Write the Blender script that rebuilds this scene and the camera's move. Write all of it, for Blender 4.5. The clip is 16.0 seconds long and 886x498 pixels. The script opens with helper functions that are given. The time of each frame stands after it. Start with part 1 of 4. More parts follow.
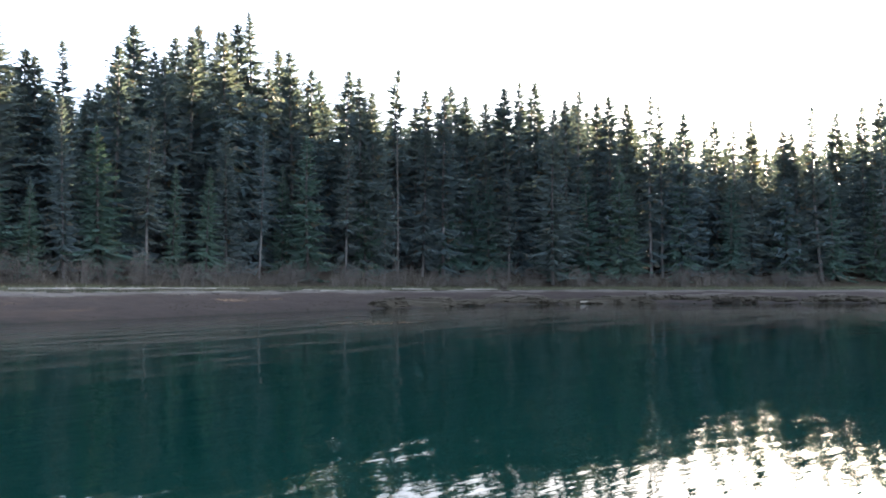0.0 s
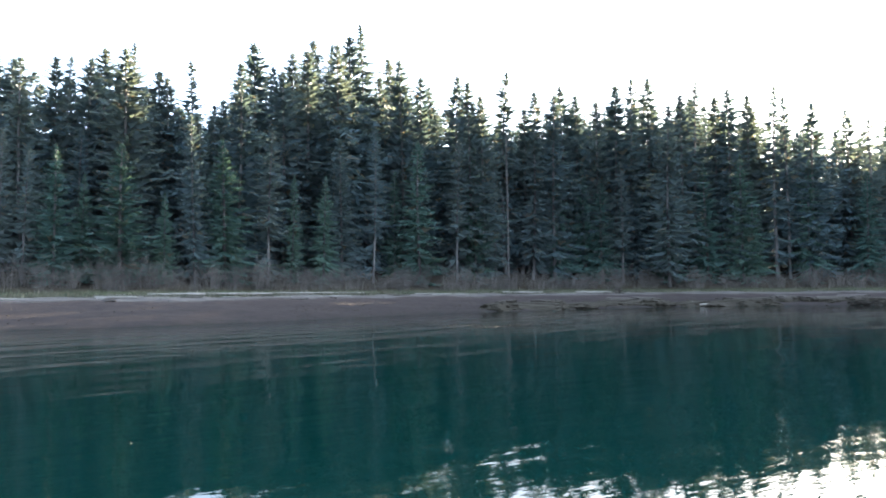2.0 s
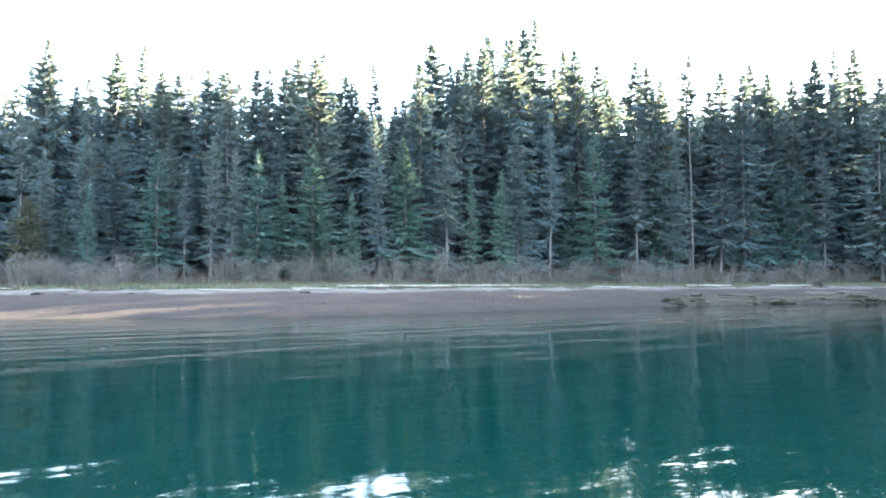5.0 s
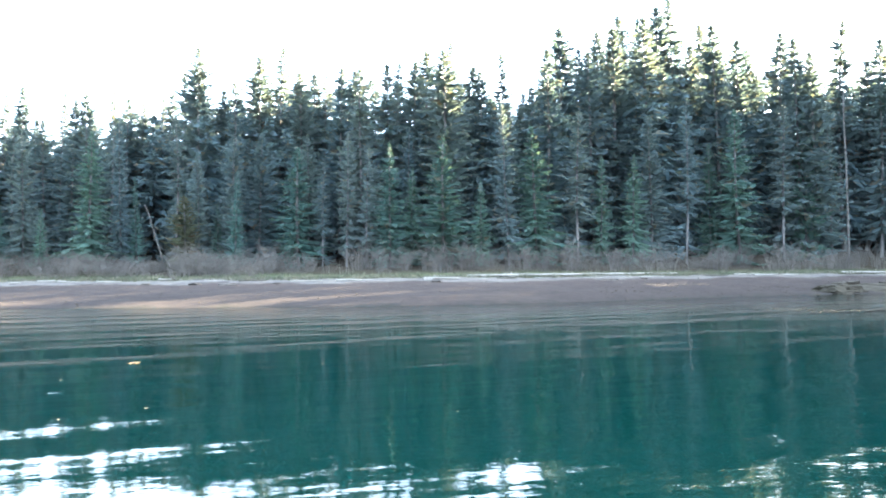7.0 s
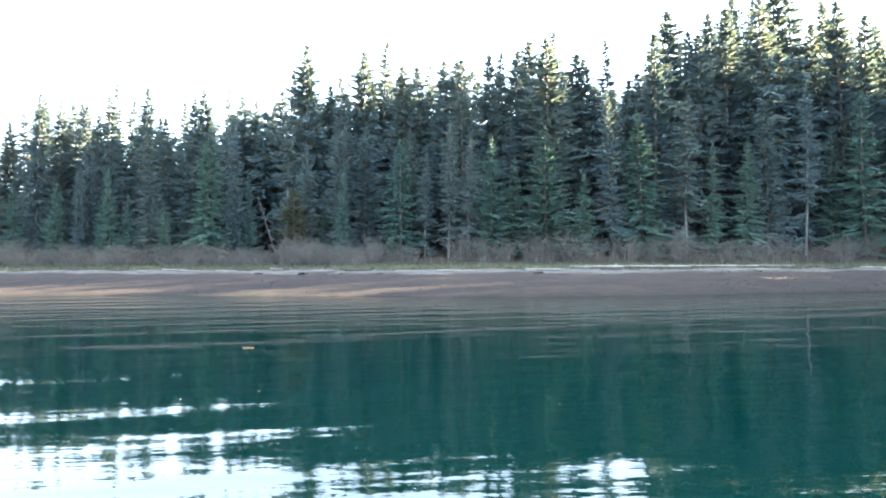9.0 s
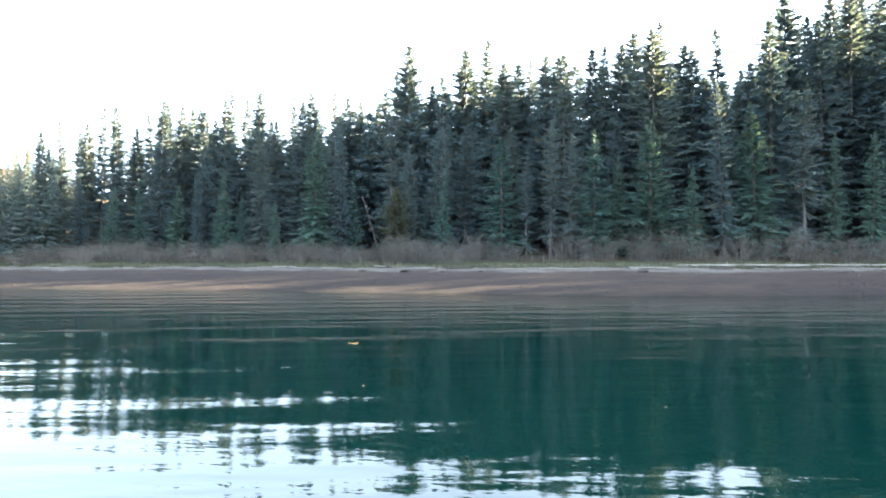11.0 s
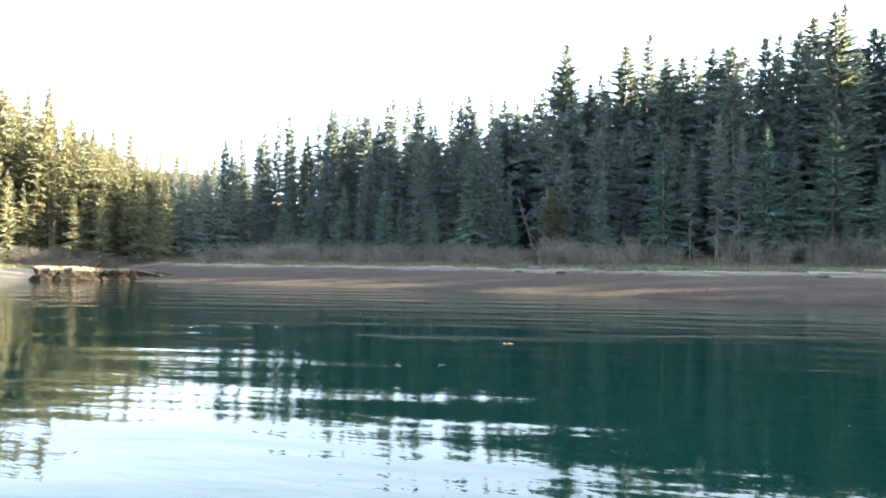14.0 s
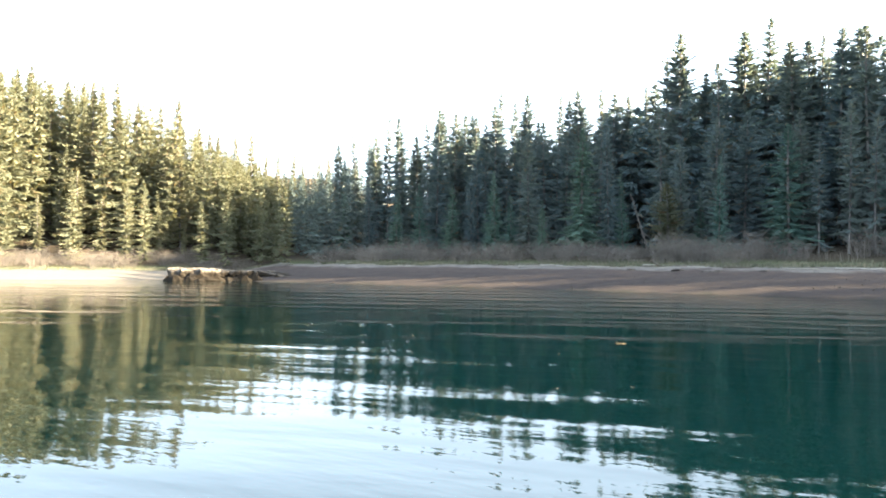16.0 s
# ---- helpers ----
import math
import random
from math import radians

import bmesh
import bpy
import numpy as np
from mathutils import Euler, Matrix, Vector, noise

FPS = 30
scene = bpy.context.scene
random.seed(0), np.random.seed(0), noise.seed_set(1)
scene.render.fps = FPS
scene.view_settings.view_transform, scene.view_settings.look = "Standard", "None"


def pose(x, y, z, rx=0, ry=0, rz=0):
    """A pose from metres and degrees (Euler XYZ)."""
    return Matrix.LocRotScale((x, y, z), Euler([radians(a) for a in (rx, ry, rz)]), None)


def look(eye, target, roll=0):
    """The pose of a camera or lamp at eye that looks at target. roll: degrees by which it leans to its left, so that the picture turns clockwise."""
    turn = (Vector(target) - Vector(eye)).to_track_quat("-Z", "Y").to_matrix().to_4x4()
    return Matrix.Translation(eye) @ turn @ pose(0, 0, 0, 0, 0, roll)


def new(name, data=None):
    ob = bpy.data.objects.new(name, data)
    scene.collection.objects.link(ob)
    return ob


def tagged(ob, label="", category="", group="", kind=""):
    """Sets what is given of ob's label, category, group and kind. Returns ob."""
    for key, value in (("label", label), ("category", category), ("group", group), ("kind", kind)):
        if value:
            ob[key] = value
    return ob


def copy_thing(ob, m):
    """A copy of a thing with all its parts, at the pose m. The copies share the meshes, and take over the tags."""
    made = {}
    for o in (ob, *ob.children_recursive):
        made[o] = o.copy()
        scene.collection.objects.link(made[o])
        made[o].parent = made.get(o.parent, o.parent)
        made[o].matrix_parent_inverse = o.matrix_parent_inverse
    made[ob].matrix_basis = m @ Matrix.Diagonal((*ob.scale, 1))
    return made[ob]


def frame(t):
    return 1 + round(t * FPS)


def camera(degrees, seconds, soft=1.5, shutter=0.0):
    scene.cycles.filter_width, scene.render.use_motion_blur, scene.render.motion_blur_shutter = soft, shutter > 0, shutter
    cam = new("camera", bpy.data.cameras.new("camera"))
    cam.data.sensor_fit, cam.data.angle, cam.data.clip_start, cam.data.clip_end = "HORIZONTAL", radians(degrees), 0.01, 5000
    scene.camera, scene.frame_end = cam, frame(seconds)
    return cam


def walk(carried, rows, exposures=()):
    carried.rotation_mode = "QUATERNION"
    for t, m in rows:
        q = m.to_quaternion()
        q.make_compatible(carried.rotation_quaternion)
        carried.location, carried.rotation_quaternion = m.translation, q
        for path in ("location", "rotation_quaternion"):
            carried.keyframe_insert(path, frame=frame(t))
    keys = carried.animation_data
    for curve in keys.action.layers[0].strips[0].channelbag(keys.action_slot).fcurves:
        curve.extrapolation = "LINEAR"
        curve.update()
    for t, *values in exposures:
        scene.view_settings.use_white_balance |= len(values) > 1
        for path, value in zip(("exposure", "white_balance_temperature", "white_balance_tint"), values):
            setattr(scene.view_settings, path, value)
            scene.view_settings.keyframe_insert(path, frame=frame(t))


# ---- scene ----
EYE = 2.7
cam = camera(62.93, 16.0, soft=1.8)
walk(cam, [
    (0.0, pose(0, 0, EYE, 93.10, -0.00, 0.00)),
    (0.5, pose(0, 0, EYE, 93.26, 0.18, 2.26)),
    (1.0, pose(0, 0, EYE, 93.43, 0.62, 4.38)),
    (1.5, pose(0, 0, EYE, 93.53, 0.76, 6.58)),
    (2.0, pose(0, 0, EYE, 93.38, 0.37, 8.76)),
    (2.5, pose(0, 0, EYE, 93.08, 0.15, 11.01)),
    (3.0, pose(0, 0, EYE, 92.80, -0.05, 13.84)),
    (3.5, pose(0, 0, EYE, 92.68, -0.52, 17.19)),
    (4.0, pose(0, 0, EYE, 92.74, -0.15, 18.90)),
    (6.5, pose(0, 0, EYE, 92.40, 0.18, 30.25)),
    (7.0, pose(0, 0, EYE, 92.05, 0.53, 32.88)),
    (7.5, pose(0, 0, EYE, 91.76, 0.24, 35.17)),
    (8.0, pose(0, 0, EYE, 91.52, -0.34, 36.35)),
    (8.5, pose(0, 0, EYE, 91.37, -0.05, 38.20)),
    (9.0, pose(0, 0, EYE, 91.38, 0.20, 40.90)),
    (11.5, pose(0, 0, EYE, 91.19, -0.01, 50.75)),
    (12.0, pose(0, 0, EYE, 91.20, 0.05, 52.82)),
    (12.5, pose(0, 0, EYE, 91.27, -0.07, 54.88)),
    (13.0, pose(0, 0, EYE, 91.36, 0.28, 57.32)),
    (13.5, pose(0, 0, EYE, 91.32, -0.24, 60.07)),
    (14.0, pose(0, 0, EYE, 91.21, -0.76, 61.13)),
    (14.5, pose(0, 0, EYE, 91.05, -0.19, 63.44)),
    (15.0, pose(0, 0, EYE, 90.94, -0.26, 66.45)),
    (15.5, pose(0, 0, EYE, 91.02, -0.46, 68.64)),
    (16.0, pose(0, 0, EYE, 91.06, -0.24, 69.75)),
], exposures=[
    (0.0, 4.28, 5750, 13), (1.5, 4.4, 5550, 11), (2.5, 4.85, 5350, 8), (3.5, 5.43, 5350, 6), (7.0, 5.82, 5450, 6), (9.0, 5.33, 5500, 6), (12.5, 4.9, 5750, 6), (16.0, 4.76, 5900, 6),
])

# ---- sky and sun ----
SUN_AZ, SUN_EL = radians(34.5), radians(16.6)
world = bpy.data.worlds.new("sky")
scene.world = world
world.use_nodes = True
wn, wl = world.node_tree.nodes, world.node_tree.links
sky = wn.new("ShaderNodeTexSky")
sky.sky_type = 'NISHITA'
sky.sun_disc = False
sky.sun_elevation, sky.sun_rotation = SUN_EL, SUN_AZ
sky.air_density, sky.dust_density, sky.ozone_density = 1.0, 8.0, 1.0
# a thin even veil of high cloud lies over the blue
veil = wn.new("ShaderNodeMix")
veil.data_type = 'RGBA'
veil.inputs[0].default_value = .5
veil.inputs[7].default_value = (7.2, 7.9, 8.7, 1)
wl.new(sky.outputs["Color"], veil.inputs[6])
wl.new(veil.outputs[2], wn["Background"].inputs["Color"])
wn["Background"].inputs["Strength"].default_value = 0.029

sun = new("sun", bpy.data.lights.new("sun", 'SUN'))
sun.data.energy, sun.data.angle, sun.data.color = 4.3, radians(0.6), (1.0, 0.74, 0.46)
sun_way = Vector((math.sin(SUN_AZ) * math.cos(SUN_EL), math.cos(SUN_AZ) * math.cos(SUN_EL), math.sin(SUN_EL)))
sun.matrix_world = look(sun_way * 300, (0, 0, 0))

# ---- the lie of the land: s runs along the shore, d away from the boat ----
TURN = radians(33.9)
UX, UY = math.cos(TURN), math.sin(TURN)
EDGE_S = np.array([-400, -122, -75, -62, -40, -19, 0, 10, 20, 35, 50, 74, 89, 115, 138, 180, 400.0])
EDGE_D = np.array([70, 66, 65, 66, 67, 65, 64, 66, 73, 81, 86, 91, 91, 80, 66, 45, 0.0])
CREEK_S, CREEK_D, WEST_S, WEST_D = -88, 74, -.77, .638      # the west shore starts at the creek; the way inland from it


def edge(s):
    """How far the water's edge lies from the boat's line at s."""
    return sum(np.interp(s + k, EDGE_S, EDGE_D) for k in (-8, -4, 0, 4, 8)) / 5


def two_shores(s, d):
    """Metres inland of the main beach and of the west shore."""
    return d - edge(s), (s - CREEK_S) * WEST_S + (d - CREEK_D) * WEST_D


def inland_of(s, d):
    a, b = two_shores(s, d)
    gap = np.abs(a - b)
    return np.maximum(a, b) + np.clip(6 - gap, 0, 6) ** 2 / 24


def ground_z(s, d):
    """Height of the land."""
    a, b = two_shores(s, d)
    off = inland_of(s, d)
    slope = .13 + .24 * np.clip((b - a) / 20 + .5, 0, 1) + .14 * np.clip((s - 20) / 50, 0, 1)
    creek = 1.1 * np.exp(-((a - b) / 3.5) ** 2) * np.clip(off / 6, 0, 1)
    z = np.where(off < 0, np.maximum(-5, .2 * off), 2.25 * (np.clip(off, 0, 17) / 17) ** .85)
    return z - creek + .95 * np.clip((off - 17) / 7, 0, 1) + slope * np.clip(off - 24, 0, 60)


def spot(s, d):
    return Vector((s * UX - d * UY, s * UY + d * UX, float(ground_z(s, d))))


def shore(s, off):
    """Place off metres inland of the main beach's edge."""
    return spot(s, float(edge(s)) + off)


def west(u, off):
    """Place u metres along the west shore from the creek and off metres inland."""
    return spot(CREEK_S - u * WEST_D + off * WEST_S, CREEK_D + u * WEST_S + off * WEST_D)


def ray_spot(az, off):
    """Place on a bearing from the mooring, in degrees, where the land is off metres in from the water."""
    a = TURN - radians(az)
    for k in range(400):
        dist = 20 + k
        if float(inland_of(dist * math.sin(a), dist * math.cos(a))) >= off:
            break
    return dist * math.sin(a), dist * math.cos(a)


# ---- materials ----
def material(name):
    m = bpy.data.materials.new(name)
    m.use_nodes = True
    nt = m.node_tree
    return m, nt.nodes, nt.links, nt.nodes["Principled BSDF"]


def noise_tex(n, l, scale, detail=4, vec=None, rough=.55):
    t = n.new("ShaderNodeTexNoise")
    t.inputs["Scale"].default_value, t.inputs["Detail"].default_value = scale, detail
    t.inputs["Roughness"].default_value = rough
    if vec:
        l.new(vec, t.inputs["Vector"])
    return t.outputs["Fac"]


def ramp(n, l, fac, stops):
    r = n.new("ShaderNodeValToRGB")
    while len(r.color_ramp.elements) < len(stops):
        r.color_ramp.elements.new(.5)
    for e, (p, c) in zip(r.color_ramp.elements, stops):
        e.position, e.color = p, (*c, 1)
    l.new(fac, r.inputs["Fac"])
    return r.outputs["Color"]


def mix(n, l, fac, a, b, kind='MIX'):
    m = n.new("ShaderNodeMix")
    m.data_type, m.blend_type = 'RGBA', kind
    for value, socket in ((fac, m.inputs[0]), (a, m.inputs[6]), (b, m.inputs[7])):
        if isinstance(value, float):
            socket.default_value = value
        elif isinstance(value, tuple):
            socket.default_value = (*value, 1)
        else:
            l.new(value, socket)
    return m.outputs[2]


def calc(n, l, op, a, b=0.0, c=None, clamp=False):
    m = n.new("ShaderNodeMath")
    m.operation, m.use_clamp = op, clamp
    for i, value in enumerate((a, b, c)):
        if value is None:
            continue
        if isinstance(value, (int, float)):
            m.inputs[i].default_value = value
        else:
            l.new(value, m.inputs[i])
    return m.outputs[0]


def bump(n, l, p, height, distance, strength=1.0):
    b = n.new("ShaderNodeBump")
    b.inputs["Strength"].default_value, b.inputs["Distance"].default_value = strength, distance
    l.new(height, b.inputs["Height"])
    l.new(b.outputs["Normal"], p.inputs["Normal"])


def place_of(n):
    return n.new("ShaderNodeNewGeometry").outputs["Position"]


def foliage(name, dark, light, dry, dryness=.08, through_light=.35):
    """Needles: each tree has its own tint, each spray varies, some sprays are dry."""
    m, n, l, p = material(name)
    own = n.new("ShaderNodeObjectInfo").outputs["Random"]
    spray = n.new("ShaderNodeNewGeometry").outputs["Random Per Island"]
    patch = noise_tex(n, l, .5, 3, place_of(n))
    f = calc(n, l, 'MULTIPLY_ADD', own, .5, calc(n, l, 'MULTIPLY', spray, .2))
    f = calc(n, l, 'MULTIPLY_ADD', patch, .75, calc(n, l, 'SUBTRACT', f, .25), clamp=True)
    col = ramp(n, l, f, [(0.0, dark), (.55, tuple((a + b) / 2 for a, b in zip(dark, light))), (1.0, light)])
    col = mix(n, l, calc(n, l, 'LESS_THAN', spray, dryness), col, dry)
    l.new(col, p.inputs["Base Color"])
    p.inputs["Roughness"].default_value = .62
    p.inputs["Specular IOR Level"].default_value = .3
    tr = n.new("ShaderNodeBsdfTranslucent")
    l.new(mix(n, l, 1.0, col, (1.25, 1.1, .7), 'MULTIPLY'), tr.inputs["Color"])
    ms = n.new("ShaderNodeMixShader")
    ms.inputs[0].default_value = through_light
    l.new(p.outputs[0], ms.inputs[1])
    l.new(tr.outputs[0], ms.inputs[2])
    l.new(ms.outputs[0], n["Material Output"].inputs["Surface"])
    return m


def bark(name, a, b, scale=6.0):
    m, n, l, p = material(name)
    pos = n.new("ShaderNodeTexCoord").outputs["Object"]
    mp = n.new("ShaderNodeMapping")
    mp.inputs["Scale"].default_value = (1, 1, .18)
    l.new(pos, mp.inputs["Vector"])
    f = noise_tex(n, l, scale, 5, mp.outputs["Vector"])
    blot = noise_tex(n, l, .8, 2, pos)
    col = ramp(n, l, calc(n, l, 'MULTIPLY_ADD', blot, .5, calc(n, l, 'MULTIPLY', f, .55)), [(.3, a), (.75, b)])
    l.new(col, p.inputs["Base Color"])
    p.inputs["Roughness"].default_value = .9
    p.inputs["Specular IOR Level"].default_value = .15
    bump(n, l, p, f, .03)
    return m


SPRUCE = foliage("spruce_needles", (.052, .088, .108), (.112, .142, .130), (.14, .13, .10), .06, .34)
YOUNG = foliage("young_spruce_needles", (.046, .094, .088), (.092, .148, .112), (.12, .115, .085), .05, .32)
# hillside needles are lighter and yellower: their sunlight is put into the colour
SUNLIT_NEEDLES = foliage("sunlit_hill_needles", (.074, .090, .060), (.170, .174, .116), (.15, .135, .09), .08, .5)
RUSTY = foliage("rusty_needles", (.040, .053, .036), (.085, .095, .06), (.10, .08, .05), .12)
BARK = bark("spruce_bark", (.05, .046, .042), (.19, .185, .175))
DEADWOOD = bark("bare_dead_wood", (.05, .047, .042), (.14, .13, .118), 9)
DRIFT = bark("bleached_driftwood", (.12, .11, .096), (.28, .262, .23), 10)
DARK_DRIFT = bark("dark_driftwood", (.03, .026, .022), (.10, .088, .074), 10)


def twig_material():
    m, n, l, p = material("alder_twigs")
    own = n.new("ShaderNodeObjectInfo").outputs["Random"]
    spray = n.new("ShaderNodeNewGeometry").outputs["Random Per Island"]
    f = calc(n, l, 'MULTIPLY_ADD', own, .5, calc(n, l, 'MULTIPLY', spray, .5))
    l.new(ramp(n, l, f, [(0, (.040, .036, .032)), (.5, (.080, .072, .062)), (1, (.135, .12, .10))]), p.inputs["Base Color"])
    p.inputs["Roughness"].default_value = .85
    return m


TWIG = twig_material()


def grass_material():
    m, n, l, p = material("shore_grass")
    spray = n.new("ShaderNodeNewGeometry").outputs["Random Per Island"]
    patch = noise_tex(n, l, .25, 3, place_of(n))
    f = calc(n, l, 'MULTIPLY_ADD', patch, .7, calc(n, l, 'MULTIPLY', spray, .35))
    l.new(ramp(n, l, f, [(.2, (.036, .046, .025)), (.5, (.06, .064, .036)), (.8, (.13, .115, .077))]), p.inputs["Base Color"])
    p.inputs["Roughness"].default_value = .8
    return m


GRASS = grass_material()


def ground_material():
    """Wet gravel below, pale dry shingle above, then turf and the dark floor of the wood."""
    m, n, l, p = material("shore_ground")
    a = n.new("ShaderNodeAttribute")
    a.attribute_name = "inland"
    pos = place_of(n)
    wob = noise_tex(n, l, .12, 4, pos)
    fine = noise_tex(n, l, 5.0, 6, pos, .7)
    mid = noise_tex(n, l, .7, 5, pos, .65)
    off = calc(n, l, 'ADD', a.outputs["Fac"], calc(n, l, 'MULTIPLY_ADD', wob, 5.0, -2.5))
    off = calc(n, l, 'ADD', off, calc(n, l, 'MULTIPLY_ADD', mid, 3.0, -1.5))
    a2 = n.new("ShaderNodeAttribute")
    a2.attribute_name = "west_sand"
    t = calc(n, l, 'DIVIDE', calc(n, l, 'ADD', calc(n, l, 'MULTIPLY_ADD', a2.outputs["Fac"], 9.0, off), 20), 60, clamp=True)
    base = ramp(n, l, t, [(.0, (0.022, 0.032, 0.027)), (.31, (0.019, 0.020, 0.016)), (.345, (0.027, 0.0236, 0.0226)), (.50, (0.036, 0.0308, 0.0292)),
                          (.565, (0.045, 0.037, 0.0335)), (.59, (0.098, 0.093, 0.087)), (.635, (0.098, 0.092, 0.08)), (.655, (0.048, 0.058, 0.030)), (.74, (0.040, 0.034, 0.025))])
    grain = ramp(n, l, fine, [(.25, (.55, .55, .55)), (.5, (1, 1, 1)), (.75, (1.35, 1.32, 1.28))])
    col = mix(n, l, 1.0, base, grain, 'MULTIPLY')
    blot = ramp(n, l, mid, [(.3, (.78, .78, .80)), (.6, (1.08, 1.05, 1.02))])
    col = mix(n, l, 1.0, col, blot, 'MULTIPLY')
    # west sand is paler: sunlit brightness is put partly into its colour
    sunlit_sand = ramp(n, l, fine, [(.25, (.08, .072, .06)), (.75, (.14, .127, .107))])
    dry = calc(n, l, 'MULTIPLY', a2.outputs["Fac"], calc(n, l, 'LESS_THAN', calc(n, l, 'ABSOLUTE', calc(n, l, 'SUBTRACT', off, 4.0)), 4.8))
    l.new(mix(n, l, dry, col, sunlit_sand), p.inputs["Base Color"])
    p.inputs["Roughness"].default_value = .95
    p.inputs["Specular IOR Level"].default_value = .06
    bump(n, l, p, calc(n, l, 'MULTIPLY_ADD', mid, .6, calc(n, l, 'MULTIPLY', fine, .25)), .12)
    return m


GROUND = ground_material()


def water_material():
    """Deep green sea, clear over the shallows, with a lazy swell and ripples."""
    m, n, l, p = material("sea_water")
    pos = place_of(n)
    p.inputs["Base Color"].default_value = (.0004, .0049, .0056, 1)
    p.inputs["Roughness"].default_value = .012
    p.inputs["IOR"].default_value = 1.38
    p.inputs["Specular IOR Level"].default_value = .5

    def ripples(scale, length, turn, detail=1.0):
        """Waves whose crests run on the bearing turn, length times as long as they are broad."""
        mp = n.new("ShaderNodeMapping")
        mp.vector_type = 'TEXTURE'
        mp.inputs["Rotation"].default_value = (0, 0, turn)
        mp.inputs["Scale"].default_value = (length, 1, 1)
        l.new(pos, mp.inputs["Vector"])
        return noise_tex(n, l, scale, detail, mp.outputs["Vector"])
    swell = ripples(.30, 5.0, radians(60))
    cross = ripples(.45, 3.0, radians(22))
    chop = ripples(1.25, 4.5, radians(54))
    fine = ripples(3.6, 2.6, radians(42), 2.0)
    h = calc(n, l, 'MULTIPLY', swell, .10)
    h = calc(n, l, 'MULTIPLY_ADD', cross, .030, h)
    h = calc(n, l, 'MULTIPLY_ADD', chop, .016, h)
    h = calc(n, l, 'MULTIPLY_ADD', fine, .0058, h)
    bump(n, l, p, h, 1.0)
    # shallows let the bottom show
    a = n.new("ShaderNodeAttribute")
    a.attribute_name = "depth"
    shoal = calc(n, l, 'MULTIPLY_ADD', a.outputs["Fac"], -.25, 1.0, clamp=True)
    l.new(calc(n, l, 'MULTIPLY_ADD', shoal, .11, .012), p.inputs["Roughness"])
    clear = calc(n, l, 'POWER', .02, a.outputs["Fac"])
    tp = n.new("ShaderNodeBsdfTransparent")
    tp.inputs["Color"].default_value = (.80, .95, .90, 1)
    gl = n.new("ShaderNodeBsdfGlossy")
    gl.inputs["Roughness"].default_value = .03
    fr = n.new("ShaderNodeFresnel")
    fr.inputs["IOR"].default_value = 1.333
    b = [x for x in n if x.bl_idname == "ShaderNodeBump"][0]
    l.new(b.outputs["Normal"], gl.inputs["Normal"])
    l.new(b.outputs["Normal"], fr.inputs["Normal"])
    thin = n.new("ShaderNodeMixShader")
    l.new(fr.outputs[0], thin.inputs[0])
    l.new(tp.outputs[0], thin.inputs[1])
    l.new(gl.outputs[0], thin.inputs[2])
    ms = n.new("ShaderNodeMixShader")
    l.new(clear, ms.inputs[0])
    l.new(p.outputs[0], ms.inputs[1])
    l.new(thin.outputs[0], ms.inputs[2])
    l.new(ms.outputs[0], n["Material Output"].inputs["Surface"])
    return m


WATER = water_material()


def rock_material(name, low, high, weed):
    m, n, l, p = material(name)
    pos = place_of(n)
    f = noise_tex(n, l, 2.2, 6, pos, .65)
    fine = noise_tex(n, l, 14, 5, pos, .7)
    col = ramp(n, l, f, [(.3, low), (.68, high)])
    sep = n.new("ShaderNodeSeparateXYZ")
    l.new(pos, sep.inputs[0])
    z = calc(n, l, 'ADD', sep.outputs["Z"], calc(n, l, 'MULTIPLY_ADD', f, 1.2, -.6))
    col = mix(n, l, calc(n, l, 'MULTIPLY_ADD', z, -1.9, 3.1, clamp=True), col, weed)
    col = mix(n, l, 1.0, col, ramp(n, l, fine, [(.3, (.6, .6, .6)), (.7, (1.3, 1.3, 1.3))]), 'MULTIPLY')
    l.new(col, p.inputs["Base Color"])
    p.inputs["Roughness"].default_value = .85
    p.inputs["Specular IOR Level"].default_value = .15
    bump(n, l, p, calc(n, l, 'MULTIPLY_ADD', f, .7, calc(n, l, 'MULTIPLY', fine, .3)), .15)
    return m


# ledge weed reaches high and near black, also standing in for the front's shade
ROCK = rock_material("ledge_rock", (.035, .030, .025), (.17, .152, .125), (.010, .008, .005))
SHELF = rock_material("shelf_rock", (.045, .039, .035), (.092, .081, .072), (.032, .028, .02))


# ---- builders ----
def raw_mesh(name, verts, faces, mats, index=None, smooth=False):
    me = bpy.data.meshes.new(name)
    me.from_pydata([tuple(v) for v in verts], [], faces)
    for m in mats:
        me.materials.append(m)
    if index is not None:
        me.polygons.foreach_set("material_index", index)
    if smooth:
        me.polygons.foreach_set("use_smooth", [True] * len(me.polygons))
    me.update()
    return me


def part(name, me, parent, label=""):
    ob = new(name, me)
    ob.parent = parent
    if label:
        tagged(ob, label)
    return ob


